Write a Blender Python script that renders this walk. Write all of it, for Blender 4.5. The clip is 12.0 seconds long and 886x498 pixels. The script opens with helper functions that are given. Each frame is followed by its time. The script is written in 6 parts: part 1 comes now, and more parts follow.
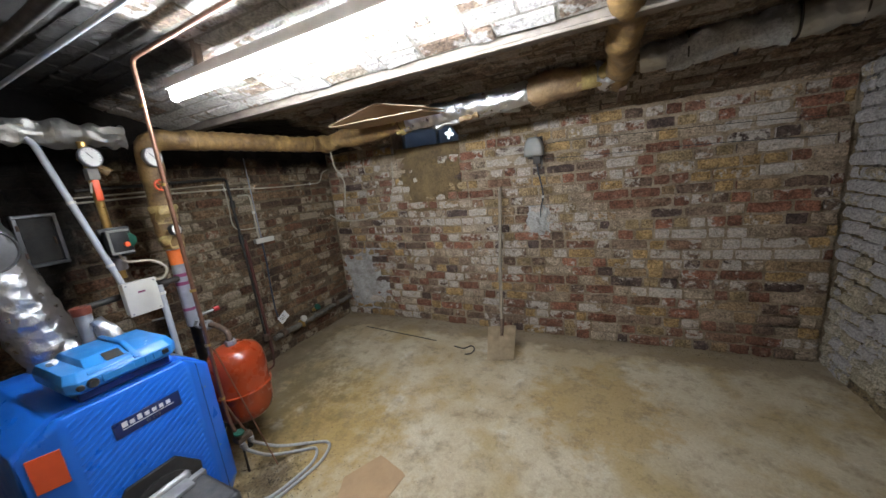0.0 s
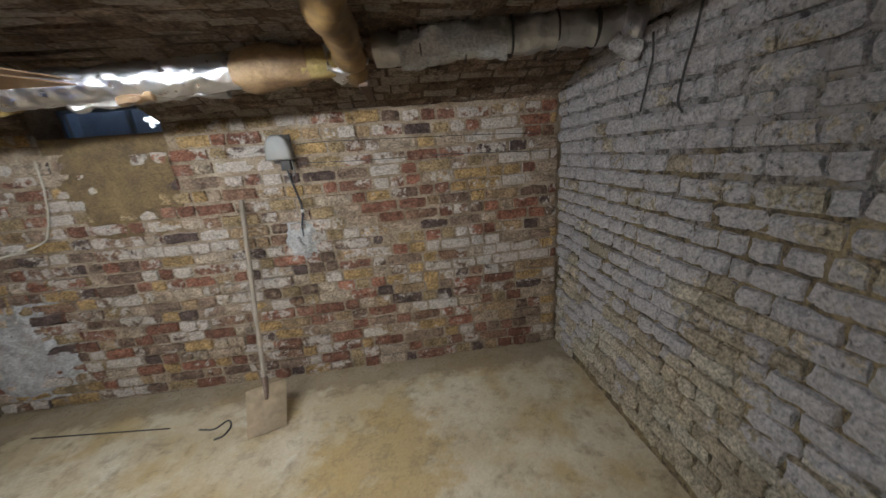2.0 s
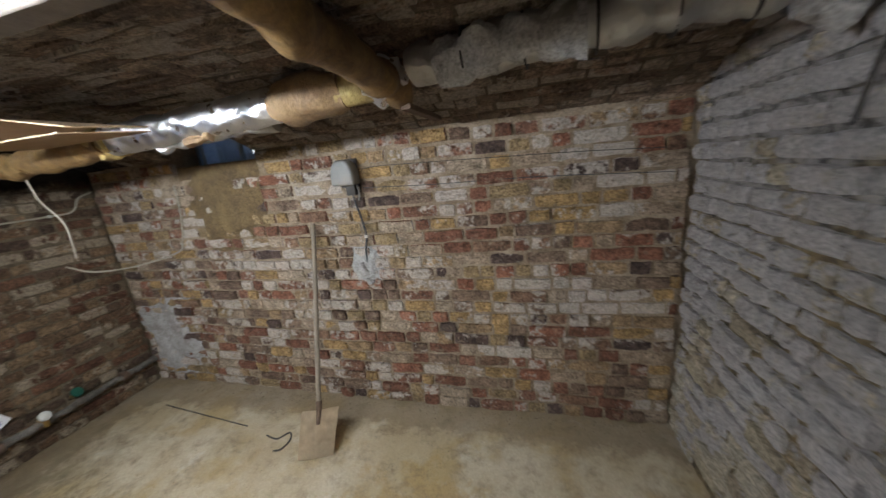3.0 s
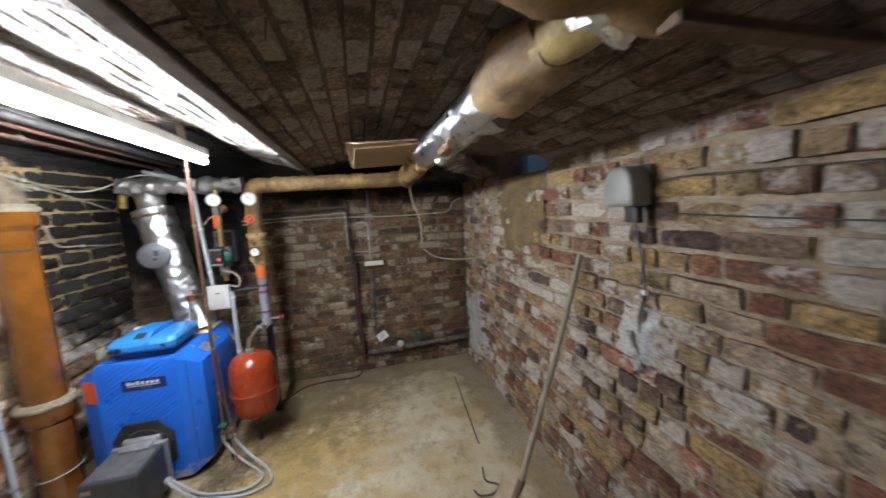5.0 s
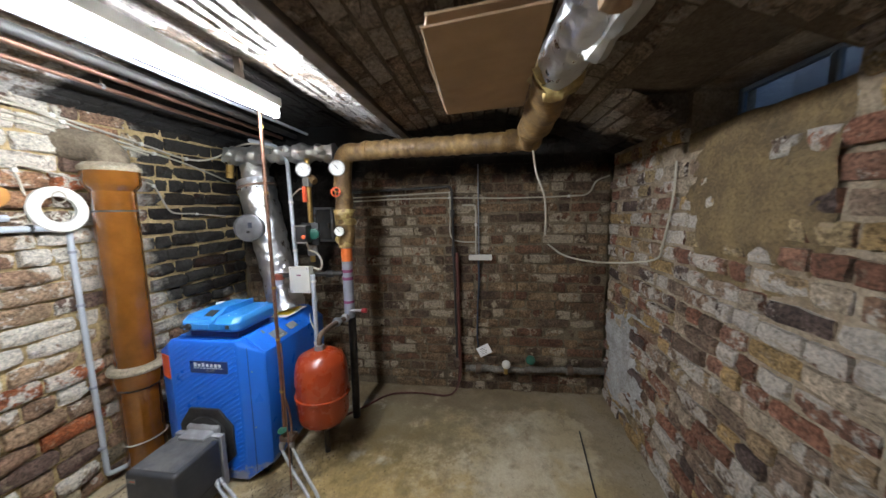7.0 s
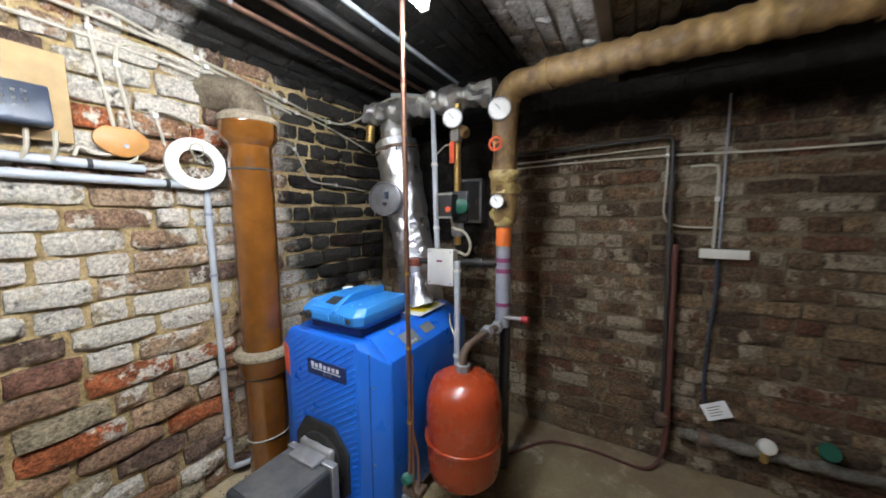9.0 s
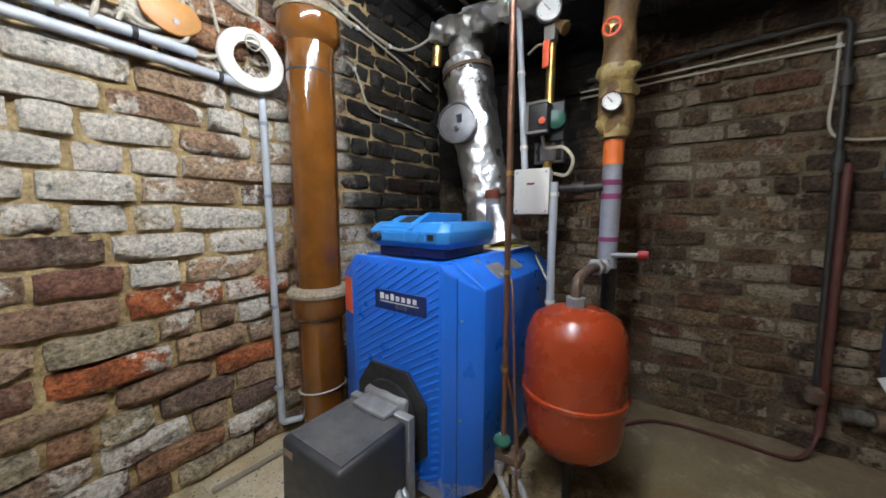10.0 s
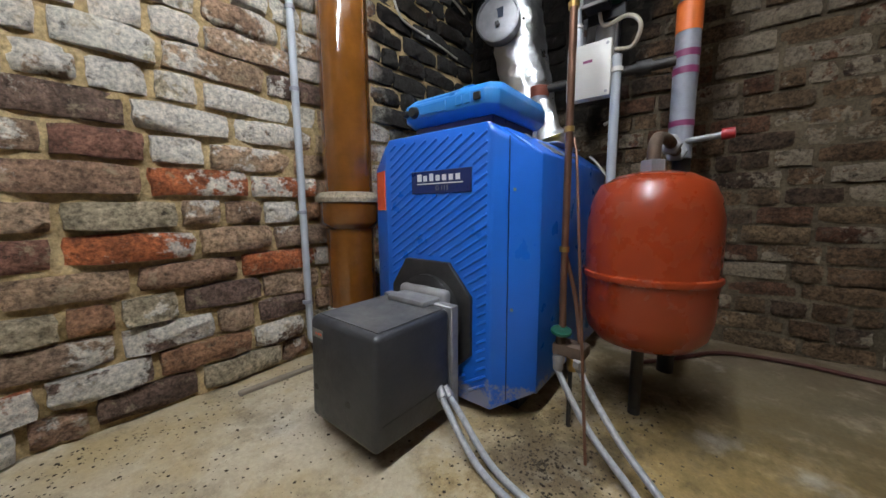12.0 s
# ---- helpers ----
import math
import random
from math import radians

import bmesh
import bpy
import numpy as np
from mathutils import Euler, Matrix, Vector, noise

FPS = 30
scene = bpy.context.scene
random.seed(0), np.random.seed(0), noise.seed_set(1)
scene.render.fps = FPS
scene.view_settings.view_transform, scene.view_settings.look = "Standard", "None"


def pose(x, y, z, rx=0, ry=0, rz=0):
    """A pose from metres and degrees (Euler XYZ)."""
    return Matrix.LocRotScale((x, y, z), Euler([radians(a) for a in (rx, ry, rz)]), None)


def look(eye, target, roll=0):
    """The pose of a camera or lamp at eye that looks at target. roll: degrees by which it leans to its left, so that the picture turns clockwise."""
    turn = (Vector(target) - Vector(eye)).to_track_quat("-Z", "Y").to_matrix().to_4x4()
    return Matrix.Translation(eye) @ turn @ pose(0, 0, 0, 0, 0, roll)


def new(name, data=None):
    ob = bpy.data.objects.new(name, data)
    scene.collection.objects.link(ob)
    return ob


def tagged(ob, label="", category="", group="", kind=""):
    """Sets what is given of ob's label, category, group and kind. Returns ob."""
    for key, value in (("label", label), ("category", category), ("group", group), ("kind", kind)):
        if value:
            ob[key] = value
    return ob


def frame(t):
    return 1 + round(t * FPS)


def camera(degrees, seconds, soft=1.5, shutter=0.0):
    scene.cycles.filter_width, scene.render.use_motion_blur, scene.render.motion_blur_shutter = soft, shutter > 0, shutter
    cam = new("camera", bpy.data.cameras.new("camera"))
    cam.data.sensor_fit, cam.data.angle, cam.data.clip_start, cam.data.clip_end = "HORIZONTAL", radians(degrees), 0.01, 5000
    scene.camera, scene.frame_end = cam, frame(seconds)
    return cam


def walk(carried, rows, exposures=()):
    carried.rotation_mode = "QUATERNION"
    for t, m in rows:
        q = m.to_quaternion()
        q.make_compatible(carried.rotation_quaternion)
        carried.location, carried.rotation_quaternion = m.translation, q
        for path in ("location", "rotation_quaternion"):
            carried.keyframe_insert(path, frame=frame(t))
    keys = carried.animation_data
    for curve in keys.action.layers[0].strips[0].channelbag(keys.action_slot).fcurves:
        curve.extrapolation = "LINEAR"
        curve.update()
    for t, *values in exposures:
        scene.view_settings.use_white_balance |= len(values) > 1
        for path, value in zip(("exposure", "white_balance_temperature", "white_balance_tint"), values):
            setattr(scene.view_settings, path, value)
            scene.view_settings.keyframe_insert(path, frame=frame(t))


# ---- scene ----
cam = camera(106.8, 12.0, shutter=0.4)
PATH = [
    (0, (0.147, 0.918, 1.969), (-0.72, 2.671, 1.552), -5.8),
    (0.5, (0.144, 1.084, 1.919), (-0.727, 2.838, 1.513), -5.5),
    (1, (0.115, 1.24, 1.983), (-0.434, 3.101, 1.498), -5.8),
    (1.5, (0.243, 1.458, 2.022), (0.208, 3.383, 1.478), -5.2),
    (2, (0.499, 1.718, 2.062), (0.68, 3.629, 1.5), -4.7),
    (2.5, (0.796, 1.99, 2.171), (0.838, 3.908, 1.605), -5.6),
    (2.7, (0.853, 2.078, 2.219), (0.659, 3.994, 1.678), -5.9),
    (4.3, (1.093, 3.236, 2.177), (-0.358, 4.568, 1.831), -5.9),
    (4.5, (1.106, 3.288, 2.156), (-0.533, 4.394, 1.856), -5.0),
    (5, (0.913, 3.377, 2.145), (-1.013, 3.855, 1.897), -2.9),
    (5.5, (0.709, 3.47, 2.054), (-1.277, 3.561, 1.839), -1.7),
    (6, (0.541, 3.52, 2.055), (-1.437, 3.306, 1.844), -1.1),
    (6.5, (0.31, 3.593, 2.012), (-1.64, 3.205, 1.791), -0.3),
    (6.7, (0.149, 3.59, 1.992), (-1.82, 3.331, 1.751), -0.9),
    (8.3, (-0.793, 3.382, 1.861), (-2.689, 2.791, 1.625), -1.6),
    (8.5, (-0.848, 3.3, 1.831), (-2.673, 2.513, 1.6), -0.6),
    (9, (-0.919, 3.019, 1.727), (-2.644, 2.033, 1.504), -0.3),
    (9.5, (-1.031, 2.794, 1.425), (-2.693, 1.702, 1.21), 0.2),
    (10, (-1.026, 2.583, 1.269), (-2.659, 1.45, 1.046), 0.1),
    (10.5, (-1.065, 2.494, 1.118), (-2.667, 1.321, 0.881), 0.1),
    (11, (-1.076, 2.447, 0.978), (-2.655, 1.244, 0.737), -0.1),
    (11.5, (-1.071, 2.429, 0.84), (-2.629, 1.199, 0.599), -0.2),
    (12, (-1.076, 2.439, 0.769), (-2.622, 1.196, 0.52), -0.4),
]
walk(cam, [(t, look(eye, target, roll)) for t, eye, target, roll in PATH],
     exposures=[(0.0, -0.13), (1.0, 0.0), (2.0, 0.2), (2.7, 0.22), (4.3, 0.35), (4.7, 0.3), (5.5, -0.02), (8.5, 0.0), (10.0, -0.2), (12.0, -0.22)])

# ---- light ----
world = bpy.data.worlds.new("world")
scene.world = world
world.use_nodes = True
wn = world.node_tree.nodes
sky = wn.new("ShaderNodeTexSky")
sky.sky_type, sky.sun_disc = "NISHITA", False
sky.sun_elevation, sky.sun_rotation = radians(30), radians(150)
wn["Background"].inputs["Strength"].default_value = 0.3
world.node_tree.links.new(sky.outputs[0], wn["Background"].inputs["Color"])
TUBE_POWER = 225.0

# ---- plan (metres) ----
XW, XE, YS, YN = -3.57, 1.95, 0.79, 4.80      # inner faces of the walls
FZ = -0.035                                    # the floor
Y_BEAM, Z_BEAM = 2.86, 2.62                   # steel beam between the two vaults
Z_NORTH, Z_SOUTH = 2.48, 2.70                 # where the vaults spring from the walls
WIN = (-2.40, -1.43, 2.335, 2.66)              # cellar window: x0, x1, z0, z1


# ---- building helpers ----
BASE = {}


def thing(name, loc, label, category, group="", kind=""):
    ob = new(name)
    ob.location = loc
    ob.empty_display_size = 0.05
    BASE[ob] = Vector(loc)
    return tagged(ob, label, category, group, kind)


def mesh_of(name, bm, material, smooth=0.7):
    me = bpy.data.meshes.new(name)
    bmesh.ops.recalc_face_normals(bm, faces=bm.faces)
    bm.to_mesh(me)
    bm.free()
    me.materials.append(material)
    if smooth:
        me.shade_smooth()
        me.set_sharp_from_angle(angle=smooth)
    return me


def part(name, bm, material, parent, label="", smooth=0.7):
    """Links bm, given in world metres, as one mesh under a thing or a part."""
    bm.transform(Matrix.Translation(-BASE[parent]))
    ob = new(name, mesh_of(name, bm, material, smooth))
    ob.parent = parent
    BASE[ob] = BASE[parent]
    return tagged(ob, label)


def solo(name, bm, material, label, category, kind="", smooth=0.7):
    """A thing that is one mesh, with its origin at the middle of its foot."""
    lo = [min(v.co[i] for v in bm.verts) for i in range(3)]
    hi = [max(v.co[i] for v in bm.verts) for i in range(3)]
    base = Vector(((lo[0] + hi[0]) / 2, (lo[1] + hi[1]) / 2, lo[2]))
    bm.transform(Matrix.Translation(-base))
    ob = new(name, mesh_of(name, bm, material, smooth))
    ob.location = base
    BASE[ob] = base
    return tagged(ob, label, category, "", kind)


def box(x0, x1, y0, y1, z0, z1, bevel=0.0, seg=2, bm=None):
    bm = bm or bmesh.new()
    made = bmesh.ops.create_cube(bm, size=1.0)["verts"]
    for v in made:
        v.co = Vector(((x0 + x1) / 2 + v.co.x * (x1 - x0), (y0 + y1) / 2 + v.co.y * (y1 - y0), (z0 + z1) / 2 + v.co.z * (z1 - z0)))
    if bevel:
        edges = list({e for v in made for e in v.link_edges})
        bmesh.ops.bevel(bm, geom=edges, offset=bevel, segments=seg, affect="EDGES", profile=0.5)
    return bm


def prism(outline, axis, a, b, bevel=0.0, seg=2, bm=None):
    """A flat outline pushed along an axis from a to b. Outline pairs follow the two other axes in order."""
    bm = bm or bmesh.new()

    def at(p, s):
        c = list(p)
        c.insert("xyz".index(axis), s)
        return Vector(c)
    v0 = [bm.verts.new(at(p, a)) for p in outline]
    v1 = [bm.verts.new(at(p, b)) for p in outline]
    n = len(outline)
    faces = [bm.faces.new(v0), bm.faces.new(v1)]
    for i in range(n):
        faces.append(bm.faces.new((v0[i], v0[(i + 1) % n], v1[(i + 1) % n], v1[i])))
    if bevel:
        bmesh.ops.recalc_face_normals(bm, faces=faces)
        edges = list({e for v in v0 + v1 for e in v.link_edges})
        bmesh.ops.bevel(bm, geom=edges, offset=bevel, segments=seg, affect="EDGES", profile=0.5)
    return bm


def smooth_line(points, steps=6):
    """A Catmull-Rom line through the points."""
    p = [Vector(q) for q in points]
    p = [p[0] * 2 - p[1]] + p + [p[-1] * 2 - p[-2]]
    out = []
    for i in range(1, len(p) - 2):
        a, b, c, d = p[i - 1:i + 3]
        for k in range(steps):
            t = k / steps
            out.append(0.5 * (2 * b + (c - a) * t + (2 * a - 5 * b + 4 * c - d) * t * t + (3 * b - a - 3 * c + d) * t ** 3))
    return out + [p[-2]]


def bend(points, r, steps=5):
    """A line with its inner corners rounded to about the radius r."""
    p = [Vector(q) for q in points]
    out = [p[0]]
    for a, b, c in zip(p, p[1:], p[2:]):
        u, w = (a - b), (c - b)
        d = min(r, u.length * 0.49, w.length * 0.49)
        s, e = b + u.normalized() * d, b + w.normalized() * d
        for k in range(steps + 1):
            t = k / steps
            out.append(s * (1 - t) ** 2 + b * 2 * t * (1 - t) + e * t * t)
    return out + [p[-1]]


def sweep(points, radius, n=12, bm=None, bumpy=0.0, scale=8.0, caps=True):
    """A round bar along the points; radius is a number or a function of the way along (0 to 1). bumpy: unevenness in metres."""
    bm = bm or bmesh.new()
    pts = [Vector(q) for q in points]
    m = len(pts)
    dirs = [(pts[min(i + 1, m - 1)] - pts[max(i - 1, 0)]).normalized() for i in range(m)]
    side = dirs[0].orthogonal().normalized()
    rings = []
    for i in range(m):
        side = (side - dirs[i] * side.dot(dirs[i])).normalized()
        up = dirs[i].cross(side)
        r = radius(i / (m - 1)) if callable(radius) else radius
        ring = []
        for k in range(n):
            a = 2 * math.pi * k / n
            out = side * math.cos(a) + up * math.sin(a)
            d = r
            if bumpy:
                d += bumpy * noise.noise((pts[i] + out * r) * scale)
            ring.append(bm.verts.new(pts[i] + out * d))
        rings.append(ring)
    for a, b in zip(rings, rings[1:]):
        for k in range(n):
            bm.faces.new((a[k], a[(k + 1) % n], b[(k + 1) % n], b[k]))
    if caps:
        bm.faces.new(rings[0])
        bm.faces.new(rings[-1])
    return bm


def dense(points, step):
    """The points with more in between, so that a bar can be uneven."""
    out = []
    p = [Vector(q) for q in points]
    for a, b in zip(p, p[1:]):
        k = max(1, int((b - a).length / step))
        out += [a.lerp(b, i / k) for i in range(k)]
    return out + [p[-1]]


def lathe(profile, at, axis=(0, 0, 1), n=24, bm=None):
    """A turned body: profile of (radius, height) along the axis from the place at."""
    bm = bm or bmesh.new()
    m = Matrix.Translation(at) @ Vector(axis).to_track_quat("Z", "Y").to_matrix().to_4x4()
    rings = []
    for r, h in profile:
        rings.append([bm.verts.new(m @ Vector((max(r, 1e-4) * math.cos(2 * math.pi * k / n), max(r, 1e-4) * math.sin(2 * math.pi * k / n), h))) for k in range(n)])
    for a, b in zip(rings, rings[1:]):
        for k in range(n):
            bm.faces.new((a[k], a[(k + 1) % n], b[(k + 1) % n], b[k]))
    bm.faces.new(rings[0])
    bm.faces.new(rings[-1])
    return bm


def letters(text, size, m, depth=0.001):
    """Raised letters of the built-in font as a bmesh, on the pose m."""
    cu = bpy.data.curves.new("letters", "FONT")
    cu.body, cu.size, cu.extrude, cu.align_x, cu.align_y = text, size, depth, "CENTER", "CENTER"
    ob = bpy.data.objects.new("letters", cu)
    bm = bmesh.new()
    me = ob.to_mesh()
    bm.from_mesh(me)
    ob.to_mesh_clear()
    bpy.data.objects.remove(ob)
    bpy.data.curves.remove(cu)
    bm.transform(m)
    return bm


# ---- materials ----
def nodes_of(name):
    m = bpy.data.materials.new(name)
    m.use_nodes = True
    nt = m.node_tree
    return m, nt, nt.nodes["Principled BSDF"]


def add(nt, kind, **inputs):
    n = nt.nodes.new(kind)
    for k, v in inputs.items():
        n.inputs[k].default_value = v
    return n


def noise_at(nt, scale, detail=4.0, rough=0.6, space="Object"):
    """Noise over world metres (space World) or the object's own metres."""
    if space == "World":
        src = nt.nodes.new("ShaderNodeNewGeometry").outputs["Position"]
    else:
        src = nt.nodes.new("ShaderNodeTexCoord").outputs["Object"]
    n = add(nt, "ShaderNodeTexNoise", Scale=scale, Detail=detail, Roughness=rough)
    nt.links.new(src, n.inputs["Vector"])
    return n.outputs["Fac"]


def ramp(nt, fac, stops, mode="LINEAR"):
    n = nt.nodes.new("ShaderNodeValToRGB")
    n.color_ramp.interpolation = mode
    while len(n.color_ramp.elements) < len(stops):
        n.color_ramp.elements.new(0.5)
    for e, (p, c) in zip(n.color_ramp.elements, stops):
        e.position = p
        e.color = (c, c, c, 1) if isinstance(c, (int, float)) else (*c, 1)
    nt.links.new(fac, n.inputs[0])
    return n.outputs[0]


def mixed(nt, fac, a, b, blend="MIX"):
    n = nt.nodes.new("ShaderNodeMix")
    n.data_type, n.blend_type = "RGBA", blend
    for sock, v in ((n.inputs[0], fac), (n.inputs[6], a), (n.inputs[7], b)):
        if isinstance(v, (int, float)):
            sock.default_value = v
        elif isinstance(v, tuple):
            sock.default_value = (*v, 1)
        else:
            nt.links.new(v, sock)
    return n.outputs[2]


def maths(nt, op, a, b):
    n = nt.nodes.new("ShaderNodeMath")
    n.operation = op
    for sock, v in zip(n.inputs, (a, b)):
        if isinstance(v, (int, float)):
            sock.default_value = v
        else:
            nt.links.new(v, sock)
    return n.outputs[0]


def along(nt, axis, lo, hi):
    """0 to 1 as the world place goes from lo to hi along an axis."""
    g = nt.nodes.new("ShaderNodeNewGeometry")
    s = nt.nodes.new("ShaderNodeSeparateXYZ")
    nt.links.new(g.outputs["Position"], s.inputs[0])
    n = add(nt, "ShaderNodeMapRange")
    n.inputs["From Min"].default_value, n.inputs["From Max"].default_value = lo, hi
    nt.links.new(s.outputs["XYZ".index(axis)], n.inputs["Value"])
    return n.outputs[0]


def bump(nt, bsdf, height, strength, distance=0.01):
    n = add(nt, "ShaderNodeBump", Strength=strength, Distance=distance)
    nt.links.new(height, n.inputs["Height"])
    nt.links.new(n.outputs[0], bsdf.inputs["Normal"])


def plain(name, color, rough=0.5, metal=0.0, vary=0.25, scale=12.0, grain=0.15, dust=0.0, dust_color=(0.35, 0.3, 0.22), coat=0.0, scuff=None):
    """Paint, plastic or metal with blotches, fine grain and, if asked for, dust or dirt in patches."""
    m, nt, b = nodes_of(name)
    blot = ramp(nt, noise_at(nt, scale, 5), [(0.3, 1 - vary), (0.7, 1 + vary * 0.4)])
    col = mixed(nt, 1.0, color, blot, "MULTIPLY")
    if dust:
        d = ramp(nt, noise_at(nt, scale * 0.6, 8, 0.7), [(0.5 - dust * 0.3, 0.0), (0.75, dust)])
        col = mixed(nt, d, col, dust_color)
    if scuff:
        f = maths(nt, "ADD", along(nt, "Z", scuff[0], scuff[1]), maths(nt, "MULTIPLY", maths(nt, "SUBTRACT", noise_at(nt, 14, 8, 0.75, "World"), 0.5), 2.5))
        col = mixed(nt, ramp(nt, f, [(0.75, 0.0), (1.05, 0.7)]), col, (0.36, 0.33, 0.28))
    nt.links.new(col, b.inputs["Base Color"])
    r = ramp(nt, noise_at(nt, scale * 2.5, 4), [(0.3, max(rough - 0.1, 0.02)), (0.7, min(rough + 0.12, 1.0))])
    nt.links.new(r, b.inputs["Roughness"])
    b.inputs["Metallic"].default_value = metal
    b.inputs["Coat Weight"].default_value = coat
    if grain:
        bump(nt, b, noise_at(nt, scale * 12, 3), grain, 0.003)
    return m


def wrap_material(name, color, dark, rough=0.6):
    """Old paper or cloth wrapped round pipes: creased, blotched and dusty."""
    m, nt, b = nodes_of(name)
    col = mixed(nt, ramp(nt, noise_at(nt, 7, 7, 0.7), [(0.38, 0.0), (0.66, 1.0)]), dark, color)
    col = mixed(nt, 1.0, col, ramp(nt, noise_at(nt, 40, 5, 0.7), [(0.3, 0.7), (0.66, 1.12)]), "MULTIPLY")
    nt.links.new(col, b.inputs["Base Color"])
    b.inputs["Roughness"].default_value = rough
    v = add(nt, "ShaderNodeTexVoronoi", Scale=16.0)
    v.feature = "DISTANCE_TO_EDGE"
    w = nt.nodes.new("ShaderNodeVectorMath")
    w.operation = "ADD"
    tc = nt.nodes.new("ShaderNodeTexCoord")
    n = add(nt, "ShaderNodeTexNoise", Scale=9.0, Detail=4.0)
    nt.links.new(tc.outputs["Object"], n.inputs["Vector"])
    sc = nt.nodes.new("ShaderNodeVectorMath")
    sc.operation = "SCALE"
    sc.inputs["Scale"].default_value = 0.2
    nt.links.new(n.outputs["Color"], sc.inputs[0])
    nt.links.new(tc.outputs["Object"], w.inputs[0])
    nt.links.new(sc.outputs[0], w.inputs[1])
    nt.links.new(w.outputs[0], v.inputs["Vector"])
    bump(nt, b, maths(nt, "ADD", maths(nt, "MULTIPLY", v.outputs["Distance"], 0.9), noise_at(nt, 35, 6, 0.7)), 0.42, 0.012)
    return m


# palettes of brick colours
NORTH = [(0.225, 0.103, 0.066), (0.388, 0.264, 0.151), (0.119, 0.081, 0.069), (0.424, 0.321, 0.230), (0.280, 0.140, 0.092), (0.452, 0.294, 0.131), (0.278, 0.191, 0.136), (0.329, 0.144, 0.090), (0.470, 0.370, 0.271), (0.258, 0.151, 0.097), (0.376, 0.270, 0.146), (0.180, 0.118, 0.084)]
WEST = [(0.166, 0.099, 0.056), (0.228, 0.144, 0.082), (0.124, 0.080, 0.052), (0.259, 0.172, 0.098), (0.145, 0.068, 0.040), (0.187, 0.122, 0.072), (0.104, 0.065, 0.044), (0.177, 0.090, 0.053)]
SOUTH = [(0.388, 0.201, 0.110), (0.500, 0.354, 0.209), (0.259, 0.122, 0.082), (0.466, 0.305, 0.187), (0.500, 0.146, 0.055), (0.440, 0.293, 0.187), (0.194, 0.122, 0.093), (0.500, 0.403, 0.264), (0.349, 0.207, 0.132), (0.362, 0.244, 0.165), (0.362, 0.226, 0.143), (0.194, 0.122, 0.088)]
EAST = [(0.50, 0.43, 0.31), (0.56, 0.50, 0.39), (0.42, 0.35, 0.25), (0.52, 0.44, 0.32)]
VAULT = [(0.300, 0.225, 0.163), (0.375, 0.288, 0.213), (0.250, 0.175, 0.125), (0.413, 0.338, 0.263), (0.325, 0.237, 0.175)]


